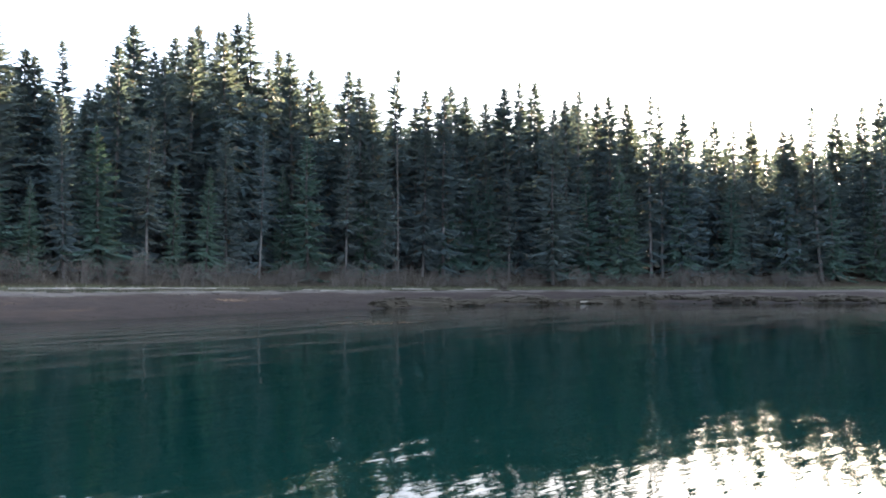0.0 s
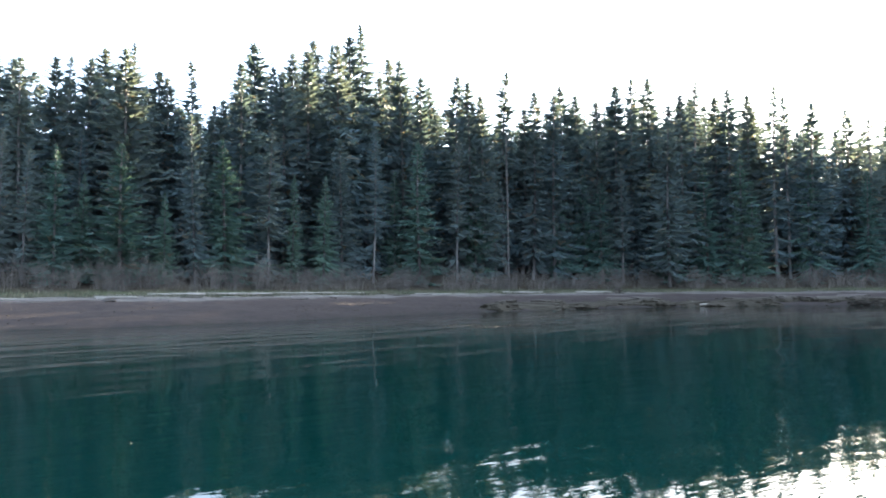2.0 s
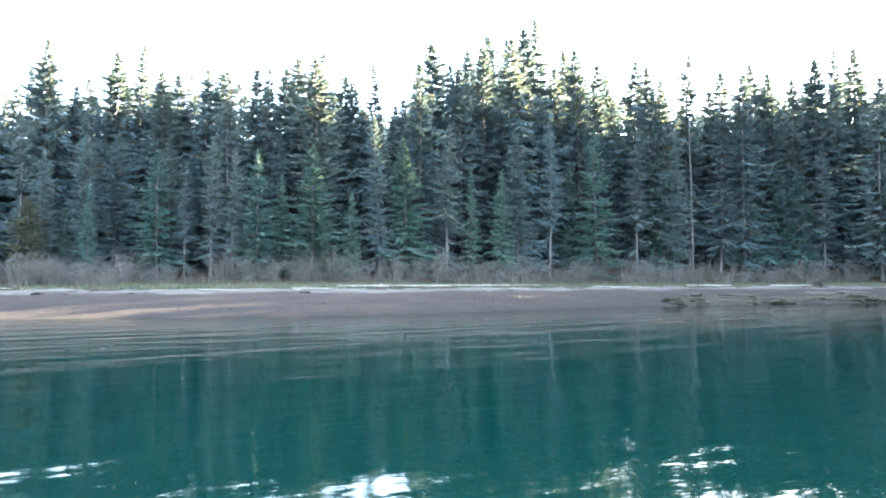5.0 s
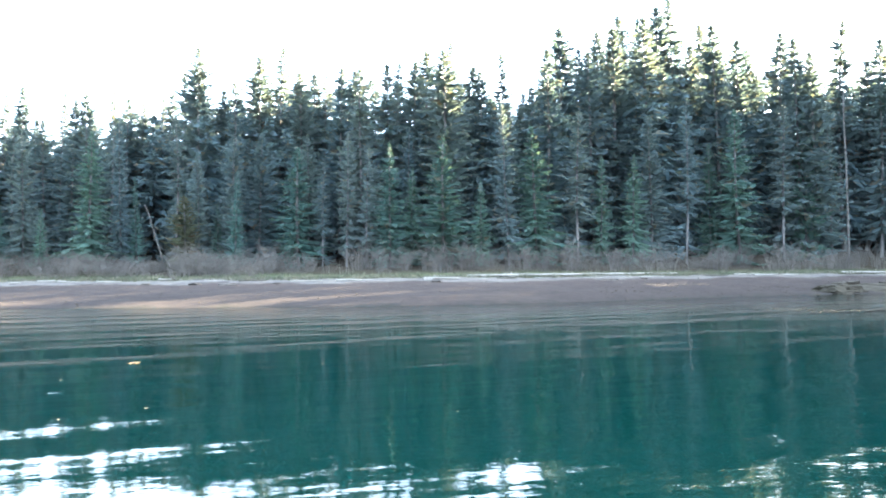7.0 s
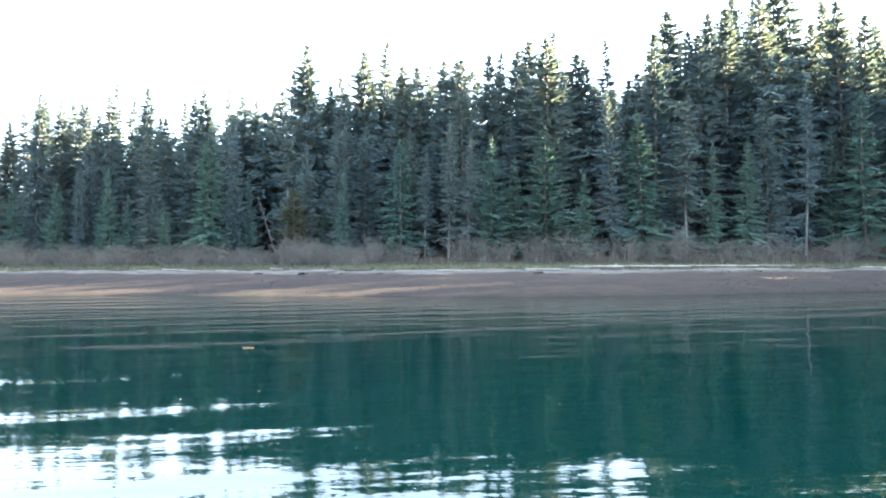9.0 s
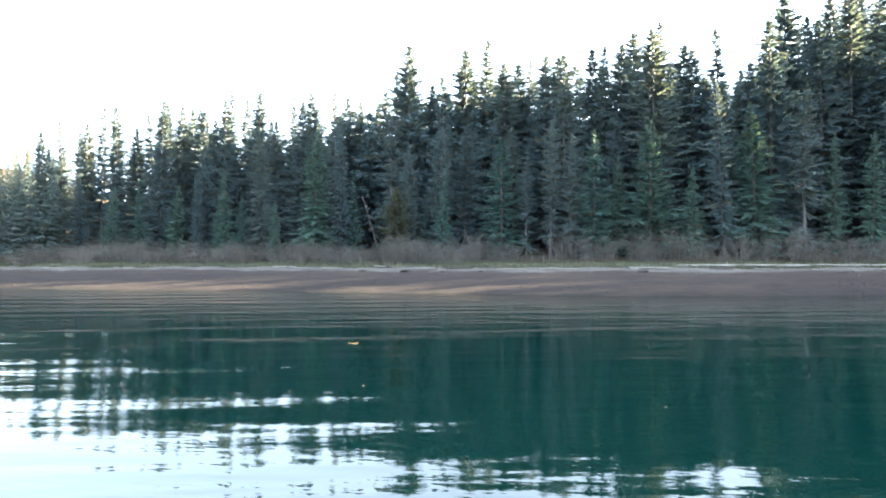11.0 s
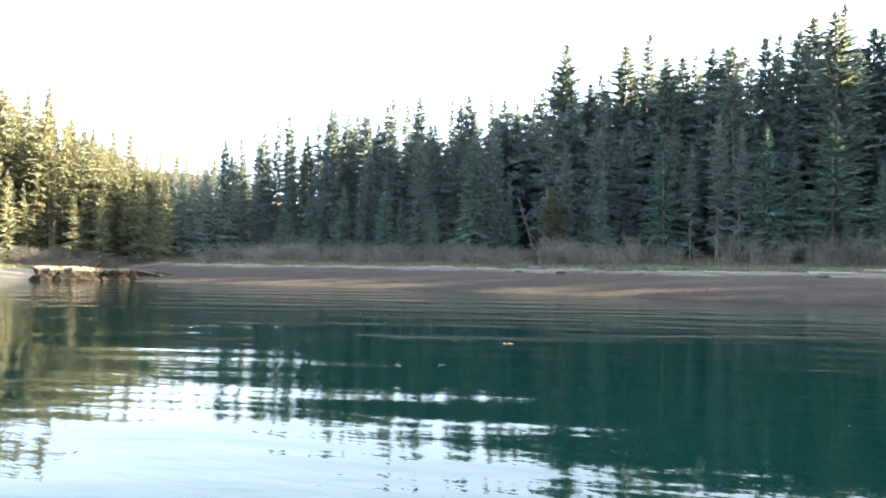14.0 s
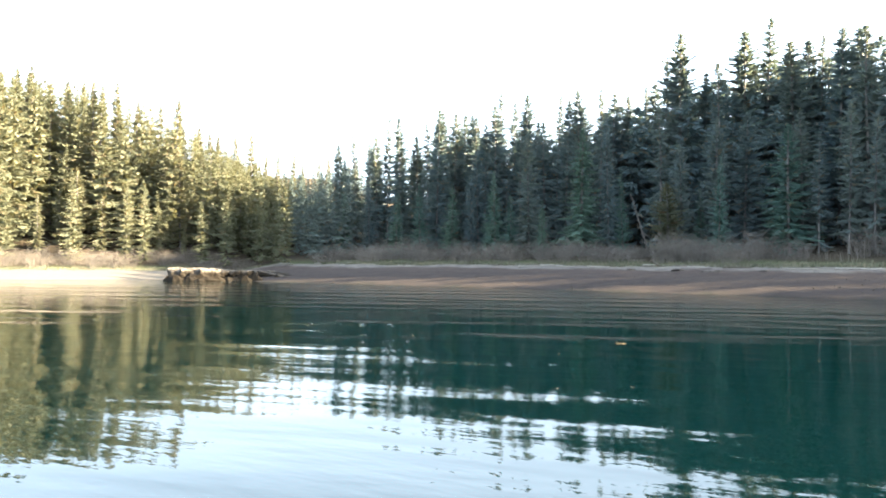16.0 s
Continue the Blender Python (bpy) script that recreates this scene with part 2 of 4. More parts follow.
class Build:
    """Collects tubes and sprays into one list of corners and faces."""

    def __init__(self):
        self.v, self.f = [], []

    def tube(self, points, radii, sides=6):
        start = len(self.v)
        for i, (p, r) in enumerate(zip(points, radii)):
            q = points[min(i + 1, len(points) - 1)] - points[max(i - 1, 0)]
            q = q.normalized() if q.length > 1e-6 else Vector((0, 0, 1))
            a = q.orthogonal().normalized()
            b = q.cross(a)
            for k in range(sides):
                w = 2 * math.pi * k / sides
                self.v.append(p + a * (r * math.cos(w)) + b * (r * math.sin(w)))
        for i in range(len(points) - 1):
            for k in range(sides):
                j, c = start + i * sides, (k + 1) % sides
                self.f.append((j + k, j + c, j + sides + c, j + sides + k))
        self.f.append(tuple(range(start + sides - 1, start - 1, -1)))
        e = start + (len(points) - 1) * sides
        self.f.append(tuple(range(e, e + sides)))

    def mesh(self, name, mats, smooth=False):
        return raw_mesh(name, self.v, self.f, mats, smooth=smooth)


def spruce_meshes(seed, height, spread, foot, limbs, ragged, droop, needles, taper=.8, gap=.3, leaf=1.0, thin_foot=0.0):
    """Trunk and crown of a conifer: whorls of limbs droop low down and rise near the tip, each a frond of fine hanging branchlets."""
    r = random.Random(seed)
    wood, green = Build(), Build()
    bend = [Vector((r.uniform(-.012, .012) * height, r.uniform(-.012, .012) * height, 0)) for _ in range(2)]
    up = Vector((0, 0, 1))

    def axis(u):
        return bend[0] * math.sin(u * 3.0) + bend[1] * u * u + Vector((0, 0, u * height))
    r0 = height * .0074
    us = [0, .03, .15, .3, .45, .6, .75, .9, 1.0]
    wood.tube([axis(u) for u in us], [r0 * (1.4 if u == 0 else 1) * (1 - u) ** .8 + .045 for u in us], 7)
    for _ in range(14):
        u = r.uniform(.05, max(.1, foot + thin_foot))
        a = r.uniform(0, 6.283)
        p = axis(u)
        way = Vector((math.cos(a), math.sin(a), r.uniform(-.35, .1)))
        ln = r.uniform(.5, 1.7)
        wood.tube([p, p + way * ln], [.03, .008], 3)
    o = Vector((seed * 1.7, seed * .9, 0))
    tiers = limbs // 5
    for i in range(limbs):
        x = min(.999, (i // 5 + .5 + r.uniform(-.65, .65)) / tiers)
        v = 1 - (1 - x) ** 1.4
        u = foot + (.992 - foot) * v
        if v < thin_foot and r.random() < .62:
            continue
        a = i * 1.2566 + (i // 5) * .7 + r.uniform(-.35, .35)
        out = Vector((math.cos(a), math.sin(a), 0))
        lobe = 1 + ragged * 1.5 * noise.noise(Vector((out.x * .8, out.y * .8, v * 9)) + o)
        if lobe < .58 or (r.random() < ragged * .2 and v < .93):
            continue
        below = (1 - u) * height
        ln = min(spread * (1 - v) ** taper, .20 + .46 * below) * (.72 + .28 * min(1, v * 6)) * r.uniform(.78, 1.12) * (lobe if below > 2 else 1)
        p0 = axis(u)
        across = Vector((-out.y, out.x, 0))
        lift = .22 - droop * (1 - v) + .3 * max(0, v - .75) + r.uniform(-.1, .1)
        curl = .14 + .16 * r.random()

        def limb(q):
            return p0 + out * (ln * q) + Vector((0, 0, ln * (lift * q - droop * .55 * q * q + curl * q ** 4)))
        if ln > 1.4 and i % 3 == 0:
            wood.tube([limb(0), limb(.9)], [.012 + .01 * ln, .006], 3)
        # broad inner sprays close the heart of the crown
        sag = Vector((0, 0, .10 * ln + .06))
        k = len(green.v)
        mid = limb(.34)
        green.v += [limb(.03), mid + across * (.15 * ln + .04) - sag * .6, limb(.66), mid - across * (.15 * ln + .04) - sag * .4, limb(.30) - sag * 2.2]
        green.f += [(k, k + 1, k + 2), (k, k + 2, k + 3), (k, k + 4, k + 2)]
        steps = max(5, round(2 * ln / gap))
        for j in range(steps):
            q = .10 + .90 * (j + r.random()) / steps
            p = limb(q)
            along = (limb(min(1, q + .1)) - limb(q - .1)).normalized()
            size = leaf * min(.95, .17 + .27 * ln * (1.05 - q)) * r.uniform(.75, 1.25)
            sgn = 1 if j % 2 else -1
            way = (along * r.uniform(.5, 1.1) + across * sgn * r.uniform(.3, .95) + up * r.uniform(-.75, .12)).normalized()
            side = (along + up * r.uniform(-.9, .9)).normalized() * (.075 * leaf + .09 * size)
            k = len(green.v)
            green.v += [p - side, p + side, p + way * size]
            green.f.append((k, k + 1, k + 2))
        k = len(green.v)
        tip = limb(.78)
        side = (across + up * r.uniform(-.7, .7)).normalized() * (.06 + .02 * ln) * leaf
        green.v += [tip - side, tip + side, limb(1.0) + out * .12]
        green.f.append((k, k + 1, k + 2))
    # the leader, set with short upright shoots
    for _ in range(16):
        p = axis(r.uniform(.962, .996))
        a = r.uniform(0, 6.283)
        way = Vector((math.cos(a) * .55, math.sin(a) * .55, .75)).normalized()
        side = way.orthogonal().normalized() * .07
        k = len(green.v)
        green.v += [p - side, p + side, p + way * r.uniform(.25, .42)]
        green.f.append((k, k + 1, k + 2))
    return wood.mesh("trunk", [BARK], True), green.mesh("crown", [needles])


def make_tree(name, meshes, label, crown_label=""):
    root = tagged(new(name), label, "tree", "shoreline wood")
    root.empty_display_size = .5
    part("trunk", meshes[0], root)
    if meshes[1]:
        part("crown", meshes[1], root, crown_label)
    return root


def snag_meshes(seed, height, limbs):
    """A dead standing trunk with broken stubs."""
    r = random.Random(seed)
    wood = Build()
    us = [0, .05, .3, .6, .85, 1]
    line = [Vector((r.uniform(-.1, .1), r.uniform(-.1, .1), u * height)) for u in us]
    wood.tube(line, [height * .0055 * (1.2 - u) + .03 for u in us], 8)
    for _ in range(limbs):
        u = r.uniform(.2, .99)
        a = r.uniform(0, 6.283)
        d = Vector((math.cos(a), math.sin(a), r.uniform(-.3, .35)))
        ln = r.uniform(.3, 1.5) * (1.1 - u * .6)
        p = Vector((0, 0, u * height))
        wood.tube([p, p + d * ln * .5, p + d * ln], [.04, .025, .008], 3)
    return wood.mesh("trunk", [DEADWOOD], True), None


def pose_on(p, turn=0.0, wide=1.0, tall=1.0, lean=(0, 0), sink=0.0):
    return Matrix.Translation((p.x, p.y, p.z - sink)) @ Euler((radians(lean[0]), radians(lean[1]), turn)).to_matrix().to_4x4() @ Matrix.Diagonal((wide, wide, tall, 1))


# ---- ground and water ----
def sheet(name, us, vs, where, attr, value, mat):
    """A grid over two rising lists, each corner placed by where(u, v)."""
    U, V = np.meshgrid(us, vs, indexing='ij')
    X, Y, Z = where(U, V)
    nu, nv = len(us), len(vs)
    i = np.arange(nu * nv).reshape(nu, nv)
    faces = np.stack([i[:-1, :-1], i[1:, :-1], i[1:, 1:], i[:-1, 1:]], -1).reshape(-1, 4)
    me = raw_mesh(name, np.stack([X, Y, Z], -1).reshape(-1, 3), faces.tolist(), [mat], smooth=True)
    at = me.attributes.new(attr, 'FLOAT', 'POINT')
    at.data.foreach_set("value", value(U, V).reshape(-1).astype(np.float32))
    return tagged(new(name, me), kind="structure")


def unevenness(s, off):
    """Low humps and runnels on the beach and the forest floor."""
    h = .10 * np.sin(s * .31 + off * .2) * np.sin(off * .55 + s * .07) + .06 * np.sin(s * .9 - off * .4) * np.sin(off * 1.1 + 1)
    h = h + .05 * np.sin(s * .13 + 2) * np.sin(off * 1.9)
    return h * np.clip((off + 6) / 10, 0, 1)


def land(s, d):
    return s * UX - d * UY, s * UY + d * UX, ground_z(s, d) + unevenness(s, inland_of(s, d))


far = [60, 150, 400, 900, 2000, 3500]
along = np.concatenate([[-x - 220 for x in far[::-1]], np.arange(-220, 200.1, 1.5), [x + 200 for x in far]])
away = np.concatenate([[-3500, -2000, -900, -400, -150, -80], np.arange(-40, 44, 4.0), np.arange(44, 130, 1.0), np.arange(130, 220, 4.0), [300, 700, 1500, 3500]])
ground = sheet("ground", along, away, land, "inland", inland_of, GROUND)
# marks the west shore: shifts the bands and takes the sunlit sand colour
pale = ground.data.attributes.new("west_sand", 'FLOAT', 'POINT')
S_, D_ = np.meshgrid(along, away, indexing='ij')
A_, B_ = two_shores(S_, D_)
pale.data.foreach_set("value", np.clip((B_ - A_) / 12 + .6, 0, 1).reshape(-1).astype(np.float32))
tagged(ground, "gravel beach rising to turf and forest floor", "ground")


def sea(s, d):
    return s * UX - d * UY, s * UY + d * UX, 0 * s


offshore = np.concatenate([[-3500, -1500, -600, -200, -60], np.arange(-20, 96, 2.0)])
water = sheet("water", along[::2], offshore, sea, "depth", lambda s, d: np.clip(-ground_z(s, d), 0, 6), WATER)
tagged(water, "calm dark green sea water with ripples", "water")

# ---- trees ----
# along the shore, away from the boat, height, breadth, kind: f full, r ragged, b bushy to the ground, p slender, k
# behind, h hill conifer tinted as sunlit, y young one tinted alike, t high-crowned, o olive, d and s dead
SKYLINE_A = [
    (113.3, 115.4, 40.8, 1.08, "r"), (116.5, 111.7, 38.1, 1.09, "f"), (116.8, 109, 39.7, 0.95, "f"), (121.4, 110, 37.8, 1.01, "f"), (124.6, 109.3, 35.6, 0.97, "f"), 
    (124.5, 104.6, 40.3, 0.99, "r"), (126.4, 103.2, 37.9, 0.91, "r"), (129.9, 100.1, 36.4, 0.94, "f"), (141.3, 100.2, 34.3, 0.95, "f"), (140.4, 94.6, 33.5, 1.04, "r"), 
    (146.2, 94.5, 34.4, 0.9, "f"), (153.6, 91.4, 32.4, 1.15, "f"), (157.2, 90.9, 32.1, 1.12, "f"), (156.5, 84.8, 38.8, 1.1, "r"), (166.7, 86.2, 37.1, 1.04, "f"), 
    (169.8, 82, 38.7, 0.91, "f"), (171.1, 78.3, 40.9, 0.96, "f"), (-23.6, 115, 33.1, 1.05, "r"), (-19, 108.2, 27.7, 1.06, "f"), (-17.4, 112.1, 28.3, 1.13, "f"), 
]
SKYLINE_B = [
    (-16.4, 113.5, 28.5, 0.87, "r"), (-13.1, 104.6, 28, 0.91, "f"), (-11.2, 107.4, 27.7, 1.1, "f"), (-8.8, 99.3, 26.6, 0.95, "f"), (-6.7, 104.3, 28.2, 0.96, "f"), 
    (-4.4, 111.2, 29.5, 1.01, "r"), (-2.3, 106.5, 28.9, 1.05, "f"), (-0.5, 113.7, 31.6, 1.14, "f"), (2.3, 100.7, 29.7, 1.11, "f"), (3.6, 104.7, 31.4, 0.95, "r"), 
    (5.8, 107.8, 28.2, 1.14, "f"), (7.7, 106.3, 27.4, 0.9, "f"), (12.2, 116.1, 32.1, 0.97, "r"), (14.9, 117.3, 25.9, 1.03, "f"), (16.3, 111.6, 26.4, 1.1, "f"), 
    (16.8, 105.1, 31, 1.04, "f"), (20.8, 113.7, 36.9, 1.15, "f"), (25.8, 122.8, 35.1, 0.91, "f"), (25.6, 112.9, 32.9, 1.01, "f"), (29.4, 123.2, 38.2, 0.98, "f"), 
]
SKYLINE_C = [
    (30.1, 118.1, 37.2, 1.13, "f"), (35, 129.8, 42.4, 1, "f"), (37, 129.7, 41.5, 0.87, "r"), (37.7, 124.1, 40.8, 1.07, "f"), (42, 131.7, 44, 1.14, "f"), 
    (45.1, 130.6, 47.1, 1.03, "r"), (47.1, 130.1, 36.3, 1.09, "f"), (52.5, 136, 41.5, 0.99, "f"), (49.1, 120.8, 39.2, 0.96, "f"), (53, 124, 36.8, 0.99, "f"), 
    (61.7, 135.4, 36.5, 0.92, "f"), (60.1, 122.7, 37.9, 0.97, "f"), (61.4, 118.3, 36.8, 0.92, "f"), (64.1, 118.4, 34.8, 0.95, "f"), (72.3, 124.8, 40.9, 1.08, "r"), 
    (77.3, 126.5, 34, 1.04, "f"), (79.9, 125.5, 38, 1.06, "f"), (80.6, 119.8, 37, 1.05, "f"), (86.2, 123.7, 39.3, 0.96, "f"), (88.3, 122.5, 37.8, 0.99, "f"), 
]
SKYLINE_D = [
    (92.3, 120.9, 36.8, 1, "f"), (95.9, 120.3, 40.3, 1.14, "f"), (98.8, 118.9, 42, 1, "r"), (104.8, 118.4, 40.1, 1.15, "f"), (105.8, 115.3, 37.8, 1.01, "f"), 
    (107.9, 113.9, 38.7, 1.02, "f"), (-71.5, 108.1, 23.5, 0.97, "f"), (-65.2, 101.9, 21, 0.98, "f"), (-63.3, 102.1, 23.9, 0.98, "f"), (-66.5, 110.6, 26.9, 1.1, "r"), 
    (-63.4, 108.9, 24.9, 1.01, "r"), (-62.7, 111.6, 26.4, 1.05, "f"), (-59.7, 109.5, 21, 1.05, "f"), (-55.6, 106, 20.7, 1.09, "f"), (-56, 110, 25.2, 0.91, "r"), 
    (-50.1, 101.7, 23.2, 0.99, "f"), (-47.4, 100.9, 24.5, 0.94, "f"), (-44.7, 101.7, 24.6, 0.94, "r"), (-45.7, 110.2, 24.3, 1.09, "f"), (-43.7, 110.8, 23.8, 0.94, "f"), 
]
SKYLINE_E = [
    (-42.4, 115.1, 25.8, 0.97, "r"), (-37.8, 110.9, 28.6, 0.89, "r"), (-35.2, 110.7, 32, 1.15, "f"), (-32, 112.6, 25.6, 0.95, "f"), (-27.7, 101.8, 25.4, 1.08, "r"), 
    (-26.6, 111.8, 31, 1.09, "f"), (-149.8, 56.4, 31.5, 1.1, "h"), (-148.5, 59.2, 30.5, 0.94, "h"), (-150, 62.7, 29.9, 0.9, "h"), (-155.5, 67.1, 29.9, 1.03, "h"), 
    (-149.6, 67.7, 30.9, 1.09, "h"), (-148.5, 69.4, 25.1, 1.14, "f"), (-144.2, 69, 28, 1.02, "f"), (-141.9, 70.9, 29.1, 0.93, "h"), (-147.1, 76, 27.8, 0.92, "h"), 
    (-137.7, 73.3, 29.2, 1.01, "h"), (-134.9, 73.9, 29, 0.95, "h"), (-143.1, 82, 28.3, 0.9, "h"), (-140.9, 84.7, 24.4, 1.04, "h"), (-136.2, 85.1, 23.7, 1.12, "s"), 
]
SKYLINE_F = [
    (-136.3, 87, 24.1, 0.97, "f"), (-124.7, 83.3, 27.3, 1.03, "h"), (-133.9, 92.2, 19.3, 0.95, "h"), (-130.3, 92.2, 20.2, 1.13, "f"), (-123.5, 91, 20.1, 0.97, "f"), 
    (-124.6, 93.8, 19, 1.1, "h"), (-147.3, 115.6, 13, 1.06, "h"), (-133.7, 109.3, 16.7, 1.04, "h"), (-128.5, 109, 12.5, 0.95, "h"), (-131.3, 114.8, 11.3, 0.95, "f"), 
    (-123.5, 112.7, 14.9, 1.01, "f"), (-128.9, 120.6, 11.2, 1.01, "f"), (-123.2, 120, 14.7, 0.86, "r"), (-129.6, 129.9, 12.5, 1.11, "f"), (-97.7, 101.7, 20.5, 0.99, "f"), 
    (-106, 114.3, 23.3, 1.08, "r"), (-102.3, 115, 21.3, 0.9, "f"), (-92.7, 106.4, 22, 1.05, "f"), (-88.8, 104.9, 25, 0.94, "r"), (-83.7, 102.9, 24.1, 0.91, "f"), 
]
SKYLINE_G = [
    (-86.3, 111, 21.1, 1.15, "f"), (-75.8, 99.9, 22.2, 0.99, "r"), (-73.5, 99.7, 24.3, 0.92, "f"), (-77.8, 107.6, 24.7, 0.93, "f"), (-72.8, 104.1, 23.7, 0.97, "f"), 
    (-77.6, 114.7, 24.4, 1.02, "f"), (-68.6, 104.1, 22.6, 1.13, "f"), 
]
FRONT_A = [
    (118.8, 106, 20.3, 1, "b"), (128.9, 100.7, 24, 1, "b"), (138, 94.6, 21.8, 1.1, "b"), (149.8, 89.4, 20.6, 1, "b"), (159.6, 84, 24.6, 1, "b"), 
    (169.2, 79.7, 23.5, 1, "b"), (-23, 97.5, 17.7, 1, "f"), (-17, 94, 15.6, 1.25, "b"), (-13.9, 94, 13.9, 0.8, "p"), (-10.8, 93.9, 17.2, 0.9, "p"), 
    (-8.2, 93.1, 15.6, 0.8, "p"), (-5.1, 93.2, 15.9, 1, "b"), (-2.5, 96.7, 12.9, 0.8, "b"), (1.8, 93.4, 16.8, 1.35, "b"), (6.8, 95.4, 11.3, 0.8, "b"), 
    (10.6, 96.9, 21.7, 0.75, "f"), (14.5, 98.5, 18.9, 1.3, "b"), (21, 102.5, 22.1, 1, "p"), (25.3, 107.1, 15.9, 0.7, "b"), (30.4, 107.6, 16.5, 0.9, "b"), 
]
FRONT_B = [
    (39.8, 111.5, 25.6, 0.8, "p"), (45.8, 117, 18.8, 0.8, "b"), (49.3, 114.1, 24.4, 1.1, "b"), (57.6, 116.8, 25.7, 0.9, "p"), (62.1, 117.8, 25.4, 0.8, "b"), 
    (66.2, 118, 24, 0.8, "p"), (68.6, 117.2, 28.4, 1, "d"), (76.6, 121.3, 31.3, 0.9, "f"), (81.9, 119.9, 21.7, 1, "b"), (88.7, 120.5, 24, 0.9, "b"), 
    (91.2, 118.7, 20.8, 1, "b"), (94.9, 116.8, 24.5, 0.9, "p"), (104.2, 113.8, 23, 1.1, "b"), (111.2, 110, 24.1, 1.1, "b"), (117.6, 107, 26, 1, "b"), 
    (-63.3, 97.2, 16.9, 0.9, "f"), (-58.6, 94.9, 12.8, 0.9, "b"), (-57.6, 96.2, 12.1, 0.4, "d"), (-53.4, 95.9, 17.7, 1, "f"), (-55.9, 95, 9.4, 0.8, "b"), 
]
FRONT_C = [
    (-49.6, 92.7, 8, 0.9, "b"), (-44.8, 95.5, 17.9, 1.25, "b"), (-41.2, 97.4, 20, 0.7, "f"), (-39.4, 98.1, 12.2, 0.6, "b"), (-29.9, 94.4, 15.2, 0.7, "f"), 
    (-31.2, 92.7, 9.5, 1.2, "o"), (-26.1, 96.2, 17.5, 0.8, "f"), (-25, 93.2, 12.7, 0.55, "b"), (-28.4, 97.1, 8.2, 0.8, "b"), (-137.6, 58.7, 11.7, 1.3, "b"), 
    (-133.7, 61.9, 10.1, 0.9, "b"), (-135.4, 66.5, 10.6, 0.9, "b"), (-131.5, 67.6, 14.6, 1.35, "b"), (-127.4, 70.2, 9.8, 1.2, "b"), (-124.4, 73.3, 12.9, 0.9, "b"), 
    (-123.9, 76.4, 10.1, 1.2, "b"), (-120.5, 77.4, 9, 0.9, "h"), (-116.7, 80, 5.5, 0.8, "h"), (-115.9, 85.5, 6.9, 1, "h"), (-114.5, 90.9, 14.8, 1, "h"), 
]
FRONT_D = [
    (-111.1, 94.3, 13.3, 1, "h"), (-114.7, 87.8, 4.7, 1.1, "h"), (-103, 100.2, 12.7, 0.8, "f"), (-93.4, 98, 11, 1, "b"), (-86.4, 97.2, 12.2, 1, "f"), 
    (-78.9, 95.3, 10.4, 1, "b"), (-74.4, 96.5, 11.6, 0.9, "b"), (-67.3, 95.5, 11.2, 1, "b"), (-63.5, 95.5, 12.8, 0.7, "f"), (-60.1, 96.1, 11.7, 0.9, "b"), 
]
WOOD_A = [
    (208.5, 95.8, 36.8, 1.15, "k"), (201.1, 99.8, 34.6, 1.23, "k"), (181.2, 95.9, 30.1, 1.17, "k"), (178, 99.9, 29.6, 1.33, "k"), (176.7, 106.4, 28, 1.22, "k"), 
    (168.5, 109, 28.4, 1.16, "k"), (163.2, 111.9, 29.2, 1.33, "k"), (154.1, 112.5, 29.4, 1.32, "k"), (145, 112.8, 32, 1.32, "k"), (141.7, 116.8, 31.6, 1.33, "k"), 
    (139.8, 122.1, 30.9, 1.14, "k"), (129.5, 121.4, 35.2, 1.25, "k"), (131.3, 129.9, 34, 1.31, "k"), (120.5, 126.8, 34.9, 1.28, "k"), (119.8, 133.3, 34.8, 1.29, "k"), 
    (116, 136.8, 37.2, 1.11, "k"), (107.5, 135.3, 37.4, 1.15, "k"), (102.1, 137.9, 32.8, 1.25, "k"), (98.5, 140.6, 36.7, 1.29, "k"), (94.2, 142.2, 34.8, 1.1, "k"), 
]
WOOD_B = [
    (89.4, 146.3, 31, 1.23, "k"), (82.8, 144.9, 31.6, 1.13, "k"), (76, 141.5, 34.3, 1.31, "k"), (73.7, 147.9, 35.2, 1.23, "k"), (68.6, 149.3, 32.8, 1.16, "k"), 
    (59, 140, 36, 1.2, "k"), (57.3, 146.6, 38.4, 1.24, "k"), (48.3, 136.2, 35.3, 1.21, "k"), (45.6, 141.2, 41.2, 1.1, "k"), (39, 134.4, 38.8, 1.28, "k"), 
    (37.1, 140.8, 39.4, 1.15, "k"), (31, 137.5, 34.4, 1.11, "k"), (25.3, 129.5, 36.2, 1.14, "k"), (20.8, 126.6, 33.9, 1.19, "k"), (18, 128.9, 26.2, 1.24, "k"), 
    (12.9, 124.1, 26.2, 1.12, "k"), (10, 123.2, 27, 1.28, "k"), (5.5, 119.4, 29, 1.28, "k"), (1.5, 119.7, 29.8, 1.33, "k"), (-1.2, 122.2, 29.9, 1.1, "k"), 
]
